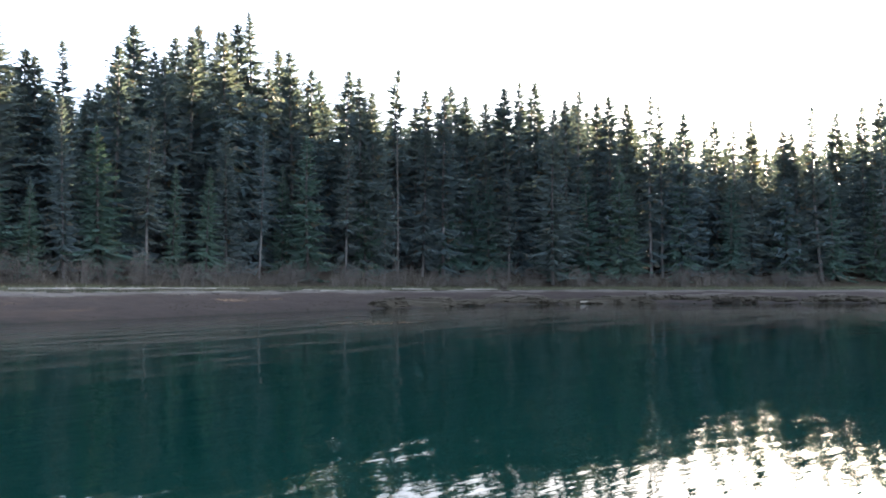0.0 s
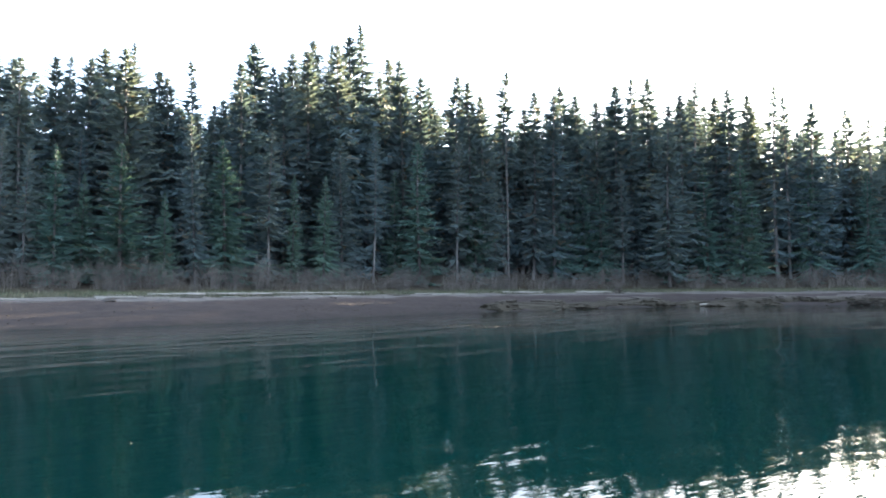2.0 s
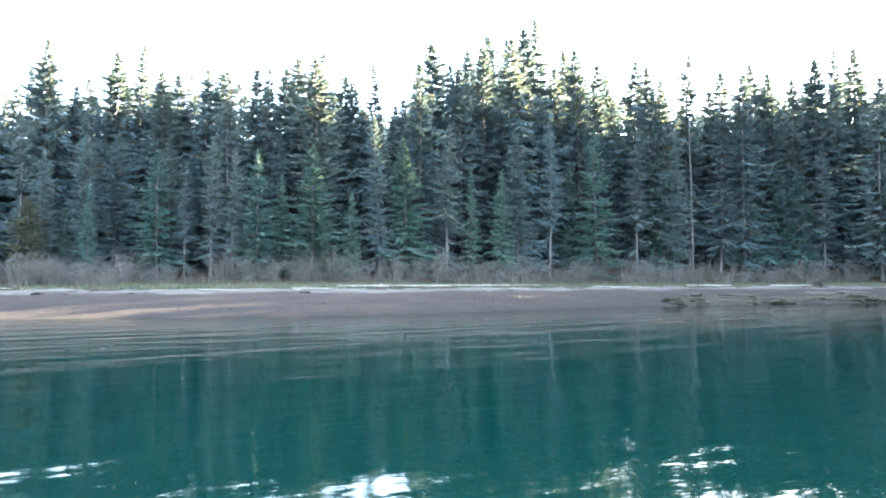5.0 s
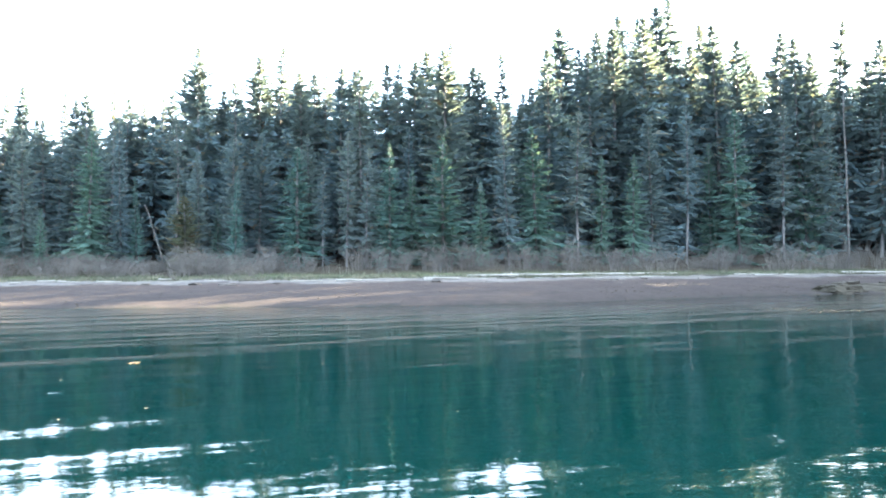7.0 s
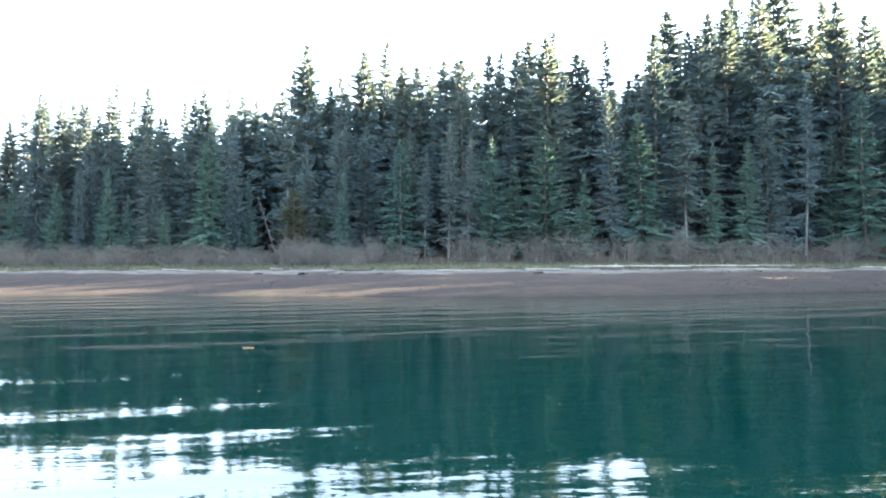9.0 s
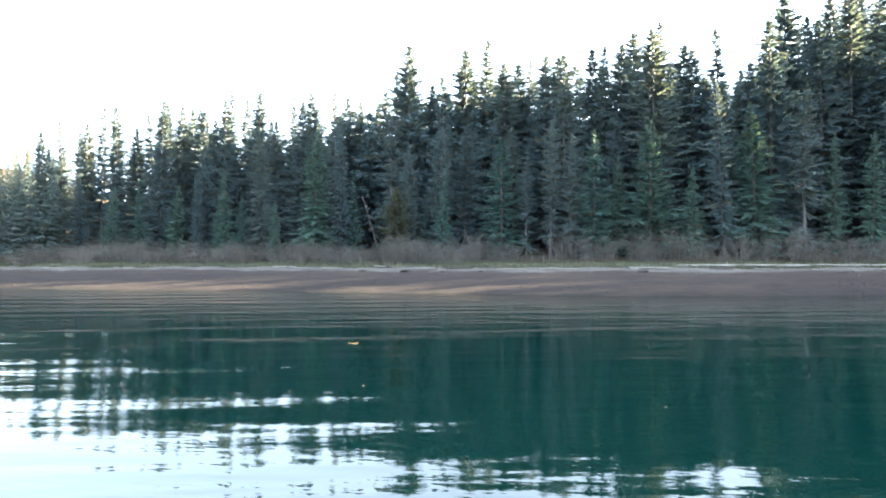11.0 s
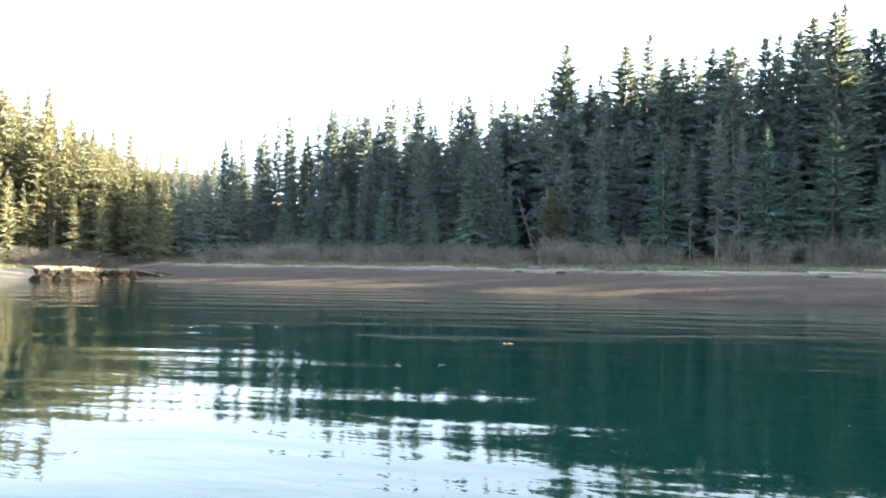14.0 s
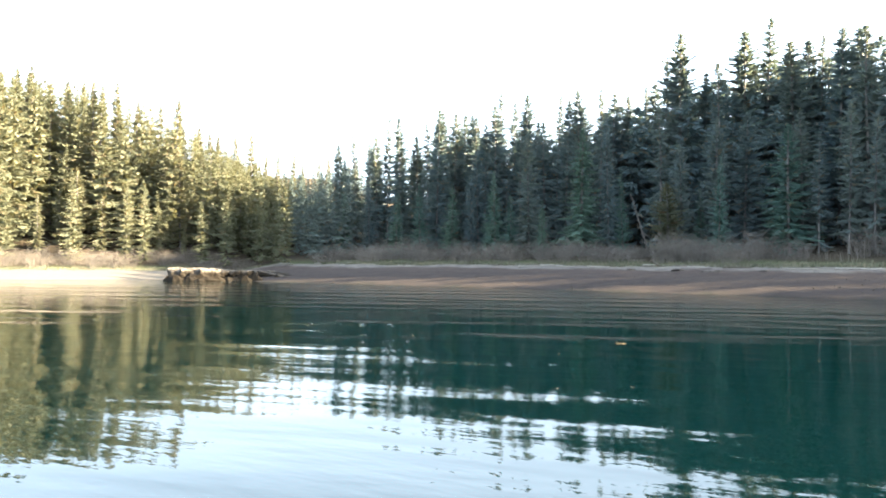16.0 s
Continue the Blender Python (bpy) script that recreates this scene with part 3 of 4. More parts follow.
WOOD_C = [
    (-4.4, 116.6, 28.3, 1.14, "k"), (-8.6, 119.4, 27.6, 1.27, "k"), (-11.6, 116, 26.9, 1.15, "k"), (-15.7, 119.7, 27.2, 1.32, "k"), (-20.5, 123.1, 26.9, 1.1, "k"), 
    (-24, 123.1, 29.2, 1.21, "k"), (-25.7, 117.5, 27.8, 1.34, "k"), (-31.6, 122.5, 26.9, 1.19, "k"), (-35.8, 123.9, 25.5, 1.34, "k"), (-38, 121, 31, 1.11, "k"), 
    (-41.5, 118.4, 27.2, 1.11, "k"), (-47.9, 123.6, 23.9, 1.2, "k"), (-51.9, 121.9, 23.7, 1.17, "k"), (-56.8, 123, 24.8, 1.19, "k"), (-61.2, 123.7, 22.5, 1.26, "k"), 
    (-62.1, 117.5, 19.1, 1.13, "k"), (-68.9, 122.2, 24, 1.33, "k"), (-70.5, 115.6, 23.6, 1.23, "k"), (-76.1, 115.9, 20.2, 1.19, "k"), (-83.8, 122, 23.1, 1.18, "k"), 
]
WOOD_D = [
    (-88.1, 119.4, 24.3, 1.19, "k"), (-98.6, 125.5, 21.2, 1.13, "k"), (-98.3, 119.2, 21.6, 1.1, "k"), (-108.4, 123.2, 19, 1.26, "k"), (-118, 124.8, 16.4, 1.17, "k"), 
    (-119.6, 120.1, 11.9, 1.16, "k"), (-123.7, 117.4, 8.6, 1.19, "k"), (-128.9, 114.6, 8.7, 1.19, "k"), (-133, 111.6, 7.8, 1.14, "h"), (-131.4, 102.9, 11.4, 1.14, "h"), 
    (-140, 104.5, 10.2, 1.3, "h"), (-135.9, 95.3, 13.5, 1.29, "k"), (-144.3, 94, 15.2, 1.12, "h"), (-147.5, 90.4, 16.4, 1.32, "k"), (-149, 85.7, 19.8, 1.25, "k"), 
    (-153.6, 81.3, 20.4, 1.2, "h"), (-156.1, 77, 20.8, 1.1, "h"), (-164.3, 75.5, 20.6, 1.12, "h"), (-167.4, 72, 21.8, 1.17, "h"), (-161.6, 63.7, 24.2, 1.25, "k"), 
]
# the k trees in lists E to G are out of view, added for shade
WOOD_E = [
    (-100.4, 105.2, 17.9, 0.91, "f"), (251.3, 69.9, 28.6, 0.99, "k"), (5.9, 114.9, 22.5, 0.97, "f"), (169.1, 105.1, 26.6, 1, "f"), (34.2, 110.3, 22.5, 1, "f"), 
    (152.9, 87.8, 28.8, 1.03, "f"), (-131.7, 85.4, 16.9, 0.97, "f"), (-60, 105, 19.4, 1.13, "f"), (-118.8, 101.4, 10.4, 0.97, "r"), (212.4, 75.1, 29.9, 1.03, "k"), 
    (231.6, 67.9, 22, 1.03, "k"), (6.1, 124, 27.9, 1.06, "f"), (-48.9, 114.7, 20.3, 0.94, "f"), (57.6, 130, 27.6, 1.11, "f"), (113.4, 122.2, 21.9, 0.93, "r"), 
    (315.2, 62.3, 23.2, 1.14, "k"), (138.9, 108.2, 28.5, 0.94, "r"), (-120, 81.6, 17.3, 1.13, "f"), (182.8, 90.7, 29.3, 0.92, "f"), (-101.4, 109.5, 17.5, 0.94, "f"), 
]
WOOD_F = [
    (263.9, 72.4, 17.4, 1.08, "k"), (-32.9, 117, 19.1, 0.96, "f"), (70.6, 142.8, 31.8, 0.99, "r"), (-114.2, 111.7, 13.8, 0.91, "f"), (2.8, 112.8, 20.9, 0.93, "f"), 
    (-16.5, 99.1, 17, 1.1, "f"), (-2.8, 100.1, 18.4, 0.93, "f"), (18.1, 119, 26.5, 1.11, "r"), (-33.9, 96.8, 20.3, 1.1, "r"), (-163.8, 66.6, 23.3, 1.06, "f"), 
    (162, 87.1, 22.9, 1.06, "f"), (187.6, 94.1, 20.6, 1.07, "f"), (71.7, 131.5, 16.1, 1.06, "f"), (-143.2, 98.7, 10.3, 0.93, "f"), (298, 58.3, 27.8, 1.04, "k"), 
    (279.3, 79.7, 29, 1.11, "k"), (29.8, 3.8, 13.3, 1.08, "k"), (141.4, 111.7, 28.5, 1, "f"), (123.9, 130.7, 31.7, 1.14, "r"), (104, 122.1, 20.6, 0.91, "f"), 
]
WOOD_G = [
    (49.5, 142.4, 23.2, 0.97, "r"), (215.5, 81.7, 18.2, 1.06, "k"), (112.3, 132.9, 29.9, 1.07, "r"), (-128.2, 84.3, 18.9, 1.14, "f"), (12.3, 105.3, 21.8, 1.01, "r"), 
]
# added trees, hidden in the wood; their crowns cut the glade's light short
HIGH_CROWNED = [(114, 120.5, 36, 1, "t"), (118, 122.5, 37, 1.1, "t"), (122, 124.4, 37, 1.1, "t")]
TREES = HIGH_CROWNED + SKYLINE_A + SKYLINE_B + SKYLINE_C + SKYLINE_D + SKYLINE_E + SKYLINE_F + SKYLINE_G + FRONT_A + FRONT_B + FRONT_C + FRONT_D + WOOD_A + WOOD_B + WOOD_C + WOOD_D + WOOD_E + WOOD_F + WOOD_G

SIZES = {"f": 22, "k": 22, "r": 25, "p": 20, "b": 15, "y": 15, "t": 24, "o": 12, "h": 22, "d": 18, "s": 22}
NAMES = {"y": "young_hemlock_tree", "t": "spruce_tree", "f": "spruce_tree", "k": "spruce_tree", "r": "spruce_tree", "p": "spruce_tree", "b": "young_spruce_tree", "o": "rusty_spruce_tree", "h": "hemlock_tree", "d": "dead_tree", "s": "dead_tree"}
# per kind: seed, spread, bare foot, limbs, raggedness, droop, taper, thinned lower part
FORMS = {
    "f": ((11, 3.9, .04, 230, .22, .42, .46, 0), (12, 3.6, .05, 225, .35, .5, .42, .1), (13, 4.3, .03, 225, .3, .38, .55, 0),
          (14, 3.4, .07, 230, .3, .55, .40, .08), (15, 3.8, .05, 230, .4, .45, .48, .05), (16, 4.1, .04, 225, .35, .35, .44, 0)),
    "r": ((21, 3.5, .10, 215, .5, .45, .60, .1), (22, 3.2, .12, 215, .6, .5, .55, .15), (23, 3.8, .08, 215, .5, .35, .66, .1), (24, 3.1, .1, 215, .55, .55, .6, .2)),
    "p": ((26, 3.3, .08, 200, .3, .5, .6, .3), (27, 3.0, .10, 200, .35, .45, .6, .3)),
    "b": ((31, 3.9, .02, 190, .2, .35, .82, 0), (32, 3.5, .03, 190, .3, .45, .74, 0), (33, 3.8, .04, 185, .3, .5, .8, 0), (34, 4.2, .02, 190, .25, .4, .86, 0)),
    "k": ((35, 4.3, .08, 170, .25, .42, .50, 0), (36, 4.0, .1, 170, .35, .5, .46, 0), (37, 4.5, .06, 170, .3, .38, .54, 0)),
    "h": ((17, 3.5, .06, 240, .3, .42, .55, 0), (18, 3.2, .08, 240, .35, .5, .5, .1), (19, 3.7, .05, 240, .3, .36, .62, 0)),
    "t": ((43, 2.7, .64, 150, .25, .4, .42, 0),),
    "y": ((31, 3.4, .02, 190, .25, .35, .8, 0), (33, 3.2, .04, 190, .3, .5, .76, 0)),
    "o": ((41, 3.4, .04, 190, .4, .3, .6, 0),),
}
NEEDLES = {"y": SUNLIT_NEEDLES, "t": SPRUCE, "f": SPRUCE, "k": SPRUCE, "r": SPRUCE, "p": SPRUCE, "b": YOUNG, "o": RUSTY, "h": SUNLIT_NEEDLES}
FINENESS = {"k": (.27, 1.5), "h": (.115, .8)}      # gap between sprays and their size
KINDS = {k: [(NAMES[k], spruce_meshes(s, SIZES[k], w, ft, n, rg, dr, NEEDLES[k], tp, *FINENESS.get(k, (.14, 1.0)), tf), SIZES[k]) for s, w, ft, n, rg, dr, tp, tf in forms] for k, forms in FORMS.items()}
KINDS["d"] = [("dead_tree", snag_meshes(51, 18, 16), 18)]
KINDS["s"] = [("dead_tree", snag_meshes(52, 22, 26), 22)]
LABELS = {"y": "bushy young olive-green conifer above the sandy shore, sunlight tinted into its needles", "t": "tall spruce with a long bare trunk and high crown, added to trim the glade light", "k": "dark spruce standing behind the front trees", "f": "tall dark green spruce in the shoreline wood", "r": "tall ragged spruce with a thin broken top",
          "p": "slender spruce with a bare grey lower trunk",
          "h": "tall olive-green conifer on the sunny hillside, sunlight tinted into its needles",
          "b": "bushy young spruce with limbs to the ground", "o": "rusty olive conifer at the edge of the wood",
          "d": "dead grey standing trunk with broken stubs", "s": "dead pale tree standing above the wood"}
# an added narrow glade runs inland close to the sun's bearing and lets a shaft of light down to the beach
GLADES = [(28.0, 82.4, .35, .1)]      # a lit place on the shore, half the glade's width, room for crowns by height
GLADE_WAY = (math.sin(TURN + radians(32)), math.cos(TURN + radians(32)))


def in_glade(k, s, d):
    """Metres along and across a glade's middle line, and the height at which the light passes."""
    x, y = s - GLADES[k][0], d - GLADES[k][1]
    along = x * GLADE_WAY[0] + y * GLADE_WAY[1]
    return along, y * GLADE_WAY[0] - x * GLADE_WAY[1], along * .31 + 1.0


def clear_of_glades(s, d, tall):
    """Sets a tree that would stand in the light back or forward on its bearing."""
    for k, glade in enumerate(GLADES):
        along, side, light = in_glade(k, s, d)
        reach = glade[3] * tall
        if along < 16 or abs(side) > glade[2] + reach or float(ground_z(s, d)) + tall < light - 4:
            continue
        f = 1.0
        while abs(in_glade(k, s * f, d * f)[1]) < glade[2] + reach and .8 < f < 1.25:
            f += .004 if side > 0 else -.004
        s, d, tall = s * f, d * f, tall * f
    return s, d, tall


pick = random.Random(3)
first = {}
for s, d, tall, wide, kind in TREES:
    # west of the creek, trees take the needles with sunlight in their colour
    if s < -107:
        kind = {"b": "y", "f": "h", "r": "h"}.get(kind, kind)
    if kind != "t":
        s, d, tall = clear_of_glades(s, d, tall)
    choice = pick.randrange(len(KINDS[kind]))
    name, meshes, nominal = KINDS[kind][choice]
    k = (tall + .3) * (.95 if kind == "k" else 1) / nominal
    if s < -35 and kind != "h":
        wide *= .88
    elif tall > 24 and kind in "fr":
        wide *= 1.1
    m = pose_on(spot(s, d), pick.uniform(0, 6.283), wide * k ** .85, k, (pick.uniform(-1.5, 1.5), pick.uniform(-1.5, 1.5)), .25)
    if (kind, choice) not in first:
        tree = make_tree(name, meshes, LABELS[kind])
        tree.matrix_basis = m
        first[kind, choice] = tree
    else:
        copy_thing(first[kind, choice], Matrix()).matrix_basis = m


def deep_wood(name, places, needles, limbs, step, leaf, spread=4.6):
    """The inner wood behind the front rows, joined into one mesh."""
    r = random.Random(77)
    kinds = []
    for seed in range(4):
        trunk, crown = spruce_meshes(100 + seed, 22, spread, .05, limbs, .3, .42, needles, .62, step, leaf)
        v = np.empty(len(crown.vertices) * 3)
        crown.vertices.foreach_get("co", v)
        f = np.empty(len(crown.polygons) * 3, dtype=np.int64)
        crown.polygons.foreach_get("vertices", f)
        kinds.append((v.reshape(-1, 3), f.reshape(-1, 3)))
        bpy.data.meshes.remove(trunk)
        bpy.data.meshes.remove(crown)
    vs, fs, n = [], [], 0
    for s, d, tall in places:
        v, f = kinds[r.randrange(4)]
        p = spot(s, d)
        k, a = tall / 22, r.uniform(0, 6.283)
        turn = np.array([[math.cos(a), math.sin(a), 0], [-math.sin(a), math.cos(a), 0], [0, 0, 1]])
        vs.append((v * (k ** .85, k ** .85, k)) @ turn + (p.x, p.y, p.z - .3))
        fs.append(f + n)
        n += len(v)
    return raw_mesh(name, np.concatenate(vs), np.concatenate(fs).tolist(), [needles])


# how high the wood rises, in degrees, by bearing from the mooring
WOOD_BEARING = np.array([-75, -32, -28, -24, -20, -16, -12, -8, -4, 0, 4, 8, 12, 16, 20, 24, 28, 32, 36, 40, 44, 48, 52, 56, 60, 64, 68, 72, 76, 80, 84, 88, 92, 96, 100])
WOOD_RISE = np.array([11.0, 11.4, 10.0, 10.0, 11.3, 12.1, 12.3, 13.4, 13.5, 13.2, 13.2, 14.2, 15.3, 15.9, 16.3, 13.3, 13.3, 15.0, 15.2, 15.0, 14.9, 13.2, 13.2, 12.0, 10.2, 10.1, 10.1, 9.2, 7.4, 6.7, 6.6, 8.2, 10.0, 11.0, 11.8])
DEEP, VALLEY, HILL = [], [], []
pick = random.Random(55)
for i in range(1070):
    if 535 <= i < 680:
        continue
    az, off = pick.uniform(-66, 104), 44 + 50 * pick.random()
    if i >= 190:
        az, off = (pick.uniform(76, 104), 26 + 40 * pick.random()) if i < 315 else ((pick.uniform(-34, 4), 34 + 40 * pick.random()) if i < 390 else (pick.uniform(77, 89), 24 + 20 * pick.random()))
    if i >= 430:
        az, off = pick.uniform(-34, 78 if i < 490 else -4), (36 if i < 490 else 27) + 20 * pick.random()
    if i >= 680:
        az, off = pick.uniform(-18, 30) if i < 750 else pick.uniform(8, 34), 36 + 20 * pick.random()
    if i >= 1000:
        az, off = pick.uniform(44, 68), 38 + 24 * pick.random()
    elif i >= 800:
        az, off = pick.uniform(79, 104), (14 + 30 * pick.random() if i < 860 else 34 + 40 * pick.random())
    s, d = ray_spot(az, off)
    p = spot(s, d)
    rise = float(np.interp(math.degrees(math.atan2(-p.x, p.y)), WOOD_BEARING, WOOD_RISE)) + (.7 if az > 84 else 0)
    top = EYE + math.hypot(p.x, p.y) * math.tan(radians(rise)) - p.z
    tall = min(pick.uniform(24, 42), top * (pick.uniform(.82, 1.02) if az < 76 else pick.uniform(.9, 1.08)))
    if 800 <= i < 1000:
        tall = min(tall, pick.uniform(9, 16) + .25 * max(0, off - 25)) if i < 860 else min(tall, 30)
    if 430 <= i < 535:
        tall = min(tall, pick.uniform(16, 24))
    for k in range(len(GLADES)):
        along, side, light = in_glade(k, s, d)
        if abs(side) < 3.5 and along > 16:
            tall = min(tall, light - p.z - 3)
    if tall > 5:
        (HILL if az > 82 else VALLEY if az > 70 else DEEP).append((s, d, tall))
pick = random.Random(58)
for i in range(45):
    s, d = ray_spot(pick.uniform(4, 22), 36 + 22 * pick.random())
    if abs(in_glade(0, s, d)[1]) > 4:
        DEEP.append((s, d, pick.uniform(13, 19)))
# added inner trees, hidden from the boat, to keep stray sun off the beach
for i in range(44):
    az = pick.uniform(-5, 18)
    s, d = ray_spot(az, 34 + 16 * pick.random())
    p = spot(s, d)
    DEEP.append((s, d, (EYE - p.z + math.hypot(p.x, p.y) * math.tan(radians(float(np.interp(az, WOOD_BEARING, WOOD_RISE))))) * pick.uniform(.9, 1.0)))
tagged(new("hill_wood", deep_wood("hill_wood", HILL, SUNLIT_NEEDLES, 100, .30, 1.25, 3.5)), "olive-green conifers crowding the sunny hillside, sunlight tinted into their needles", "wood", kind="stuff")
tagged(new("valley_wood", deep_wood("valley_wood", VALLEY, SPRUCE, 100, .30, 1.25, 3.3)), "slender dark spruces crowding the creek valley", "wood", kind="stuff")
tagged(new("deep_wood", deep_wood("deep_wood", DEEP, SPRUCE, 75, .6, 2.7)), "dense dark spruce wood behind the shoreline trees", "wood", kind="stuff")

# ---- shrubs along the top of the beach ----
def shrub_mesh(seed, height, spread, stems, upright=1.0):
    """A bare alder thicket: stems arch outwards and break up into fine twigs."""
    r = random.Random(seed)
    b = Build()
    for _ in range(stems):
        a, out = r.uniform(0, 6.283), r.uniform(0, 1) ** .7
        way = Vector((math.cos(a), math.sin(a), 0))
        base = way * out * spread * .4
        h = height * r.uniform(.55, 1.05) * (1.1 - .45 * out)
        lean = way * out * r.uniform(.3, .9) * upright + Vector((r.uniform(-.3, .3), r.uniform(-.3, .3), 0)) * upright
        line = [base, base + lean * h * .18 + Vector((0, 0, h * .42)), base + lean * h * .6 + Vector((0, 0, h * .78)), base + lean * h * 1.05 + Vector((0, 0, h))]
        b.tube(line, [.020, .016, .010, .004], 3)
        for _ in range(10):
            i = r.choice((0, 1, 1, 2, 2))
            p = line[i].lerp(line[i + 1], r.random())
            d = Vector((r.uniform(-1, 1), r.uniform(-1, 1), r.uniform(.3, 1.4))).normalized()
            ln = r.uniform(.3, .95)
            q = p + d * ln + Vector((0, 0, .08))
            fork = p.lerp(q, r.uniform(.3, .6))
            end = fork + (d + Vector((r.uniform(-.7, .7), r.uniform(-.7, .7), r.uniform(0, .5)))).normalized() * ln * .6
            side = d.orthogonal().normalized() * .011
            k = len(b.v)
            b.v += [p - side, p + side, q, fork - side * .8, fork + side * .8, end]
            b.f += [(k, k + 1, k + 2), (k + 3, k + 4, k + 5)]
    return b.mesh("alder_shrub", [TWIG])


thickets = [shrub_mesh(k, 4.0, 3.2, 36) for k in range(61, 66)]
saplings = [shrub_mesh(k, 4.0, 2.6, 13, .55) for k in range(66, 70)]
pick = random.Random(8)
for i in range(360):
    label = "bare grey-brown alder shrub above the beach"
    if i < 90:
        s = -88 + 66 * (i + pick.random()) / 90 + pick.gauss(0, 1)
        p = shore(s, 20.0 + pick.random() * 7)
        k = pick.uniform(.5, .9) * (.9 + .6 * noise.noise(Vector((s * .13, 3.1, 0))))
        me = thickets[pick.randrange(5)]
    elif i < 200:
        s = -24 + 180 * (i - 90 + pick.random()) / 110 + pick.gauss(0, 1.5)
        p = shore(s, 20.5 + pick.random() * 7)
        k = pick.uniform(.35, .85) * (1 + .6 * noise.noise(Vector((s * .13, 3.1, 0))))
        me = saplings[pick.randrange(4)]
        label = "thin bare alder saplings above the beach"
    elif i >= 250:
        s = -24 + 175 * (i - 250 + pick.random()) / 110 + pick.gauss(0, 1.5)
        p = shore(s, 22.0 + pick.random() * 5)
        k = pick.uniform(.6, 1.15) * (1 + .5 * noise.noise(Vector((s * .09, 7.7, 0))))
        me = (thickets + saplings)[pick.randrange(9)]
        label = "hazy bare alder thicket under the spruces"
    else:
        p = west(2 + 54 * (i - 200 + pick.random()) / 50, 9.5 + pick.random() * 13)
        k = pick.uniform(.35, .85)
        me = thickets[pick.randrange(5)]
    ob = tagged(new("alder_shrub", me), label, "shrub", "shrubs above the beach")
    ob.matrix_world = pose_on(p, pick.uniform(0, 6.28), pick.uniform(.9, 1.4), k, (0, 0), .1)


# ---- grass fringe ----
def grass_fringe():
    r = random.Random(17)
    v, f = [], []
    for _ in range(26000):
        off = 17.4 + abs(r.gauss(0, 1.6))
        p = shore(r.uniform(-84, 165), off) if r.random() < .85 else west(r.uniform(0, 60), off - 9)
        a, h = r.uniform(0, 6.283), r.uniform(.15, .5)
        w = Vector((math.cos(a), math.sin(a), 0)) * .05
        i = len(v)
        tip = p + Vector((r.uniform(-.2, .2), r.uniform(-.2, .2), h))
        v += [p - w - Vector((0, 0, .1)), p + w - Vector((0, 0, .1)), tip]
        f.append((i, i + 1, i + 2))
    return raw_mesh("grass", v, f, [GRASS])


tagged(new("grass", grass_fringe()), "green and straw shore grass along the beach top", "grass", kind="stuff")


# ---- rocks ----
def rock_mesh(seed, size, mat, strata=.5, detail=3, flat=9.0):
    """A broken ledge stone: angular, layered and flattened."""
    r = random.Random(seed)
    bm = bmesh.new()
    bmesh.ops.create_icosphere(bm, subdivisions=detail, radius=1)
    o = Vector((r.uniform(-50, 50), r.uniform(-50, 50), r.uniform(-50, 50)))
    cuts = [(Vector((r.uniform(-1, 1), r.uniform(-1, 1), r.uniform(-.3, 1))).normalized(), r.uniform(.45, .8)) for _ in range(7)]
    for v in bm.verts:
        p = v.co.copy()
        for way, at in cuts:
            over = p.dot(way) - at
            if over > 0:
                p -= way * over * .9
        p *= 1 + noise.noise(p * 1.6 + o) * .28 + noise.noise(p * 4.5 + o) * .13 + noise.noise(p * 10 + o) * .06
        q = round((p.z + p.x * .25) / .22) * .22 - p.x * .25
        p.z = p.z * (1 - strata) + q * strata
        if p.z > flat:
            p.z = flat + (p.z - flat) * .15
        v.co = Vector((p.x * size[0], p.y * size[1], p.z * size[2]))
    me = bpy.data.meshes.new("rock")
    bm.to_mesh(me)
    bm.free()
    me.materials.append(mat)
    return me


def bearing(az, dist, z=0.0):
    a = radians(az)
    return Vector((-math.sin(a) * dist, math.cos(a) * dist, z))


slabs = [rock_mesh(66 + k, sz, ROCK, .35, 4, .42) for k, sz in enumerate([(3.2, 2.0, 1.5), (2.6, 1.6, 1.4), (2.2, 1.8, 1.3)])]
ledge = [rock_mesh(71 + k, sz, ROCK, .5) for k, sz in enumerate([(1.1, .8, .6), (.8, .6, .5), (1.6, .5, .4)])]
pick = random.Random(21)
for i in range(66):
    big = i < 20
    u = (i + .5) / 20 if big else pick.random()
    az = 90.0 - 9.0 * u if big else 90.4 - 10.2 * u
    high = (1.15 - 1.05 * u ** 3) if big else pick.uniform(0, .35)
    p = bearing(az + pick.uniform(-.15, .15), 106.5 - 2.5 * u + (pick.uniform(0, 4) if big else pick.uniform(-2.4, .5)), high * pick.uniform(.7, 1.0))
    ob = tagged(new("rock", slabs[pick.randrange(3)] if big else ledge[pick.randrange(3)]), "pale flat ledge rock, dark weed and painted shade on its sides" if big else "weedy brown stone at the foot of the ledge", "rock", "rock ledge at the creek mouth")
    k = pick.uniform(.75, 1.0) * (1 - .2 * u)
    ob.matrix_world = Matrix.Translation(p) @ Euler((pick.uniform(-.06, .06), .06 + .12 * u, radians(az) + pick.uniform(-.3, .3))).to_matrix().to_4x4() @ Matrix.Diagonal((k * 1.07, k, k * 1.3, 1))
mounds = [rock_mesh(91 + k, sz, SHELF, .25, 4, .5) for k, sz in enumerate([(4.6, 3.0, 1.5), (3.8, 2.6, 1.3), (5.6, 3.2, 1.4), (3.0, 2.2, 1.1)])]
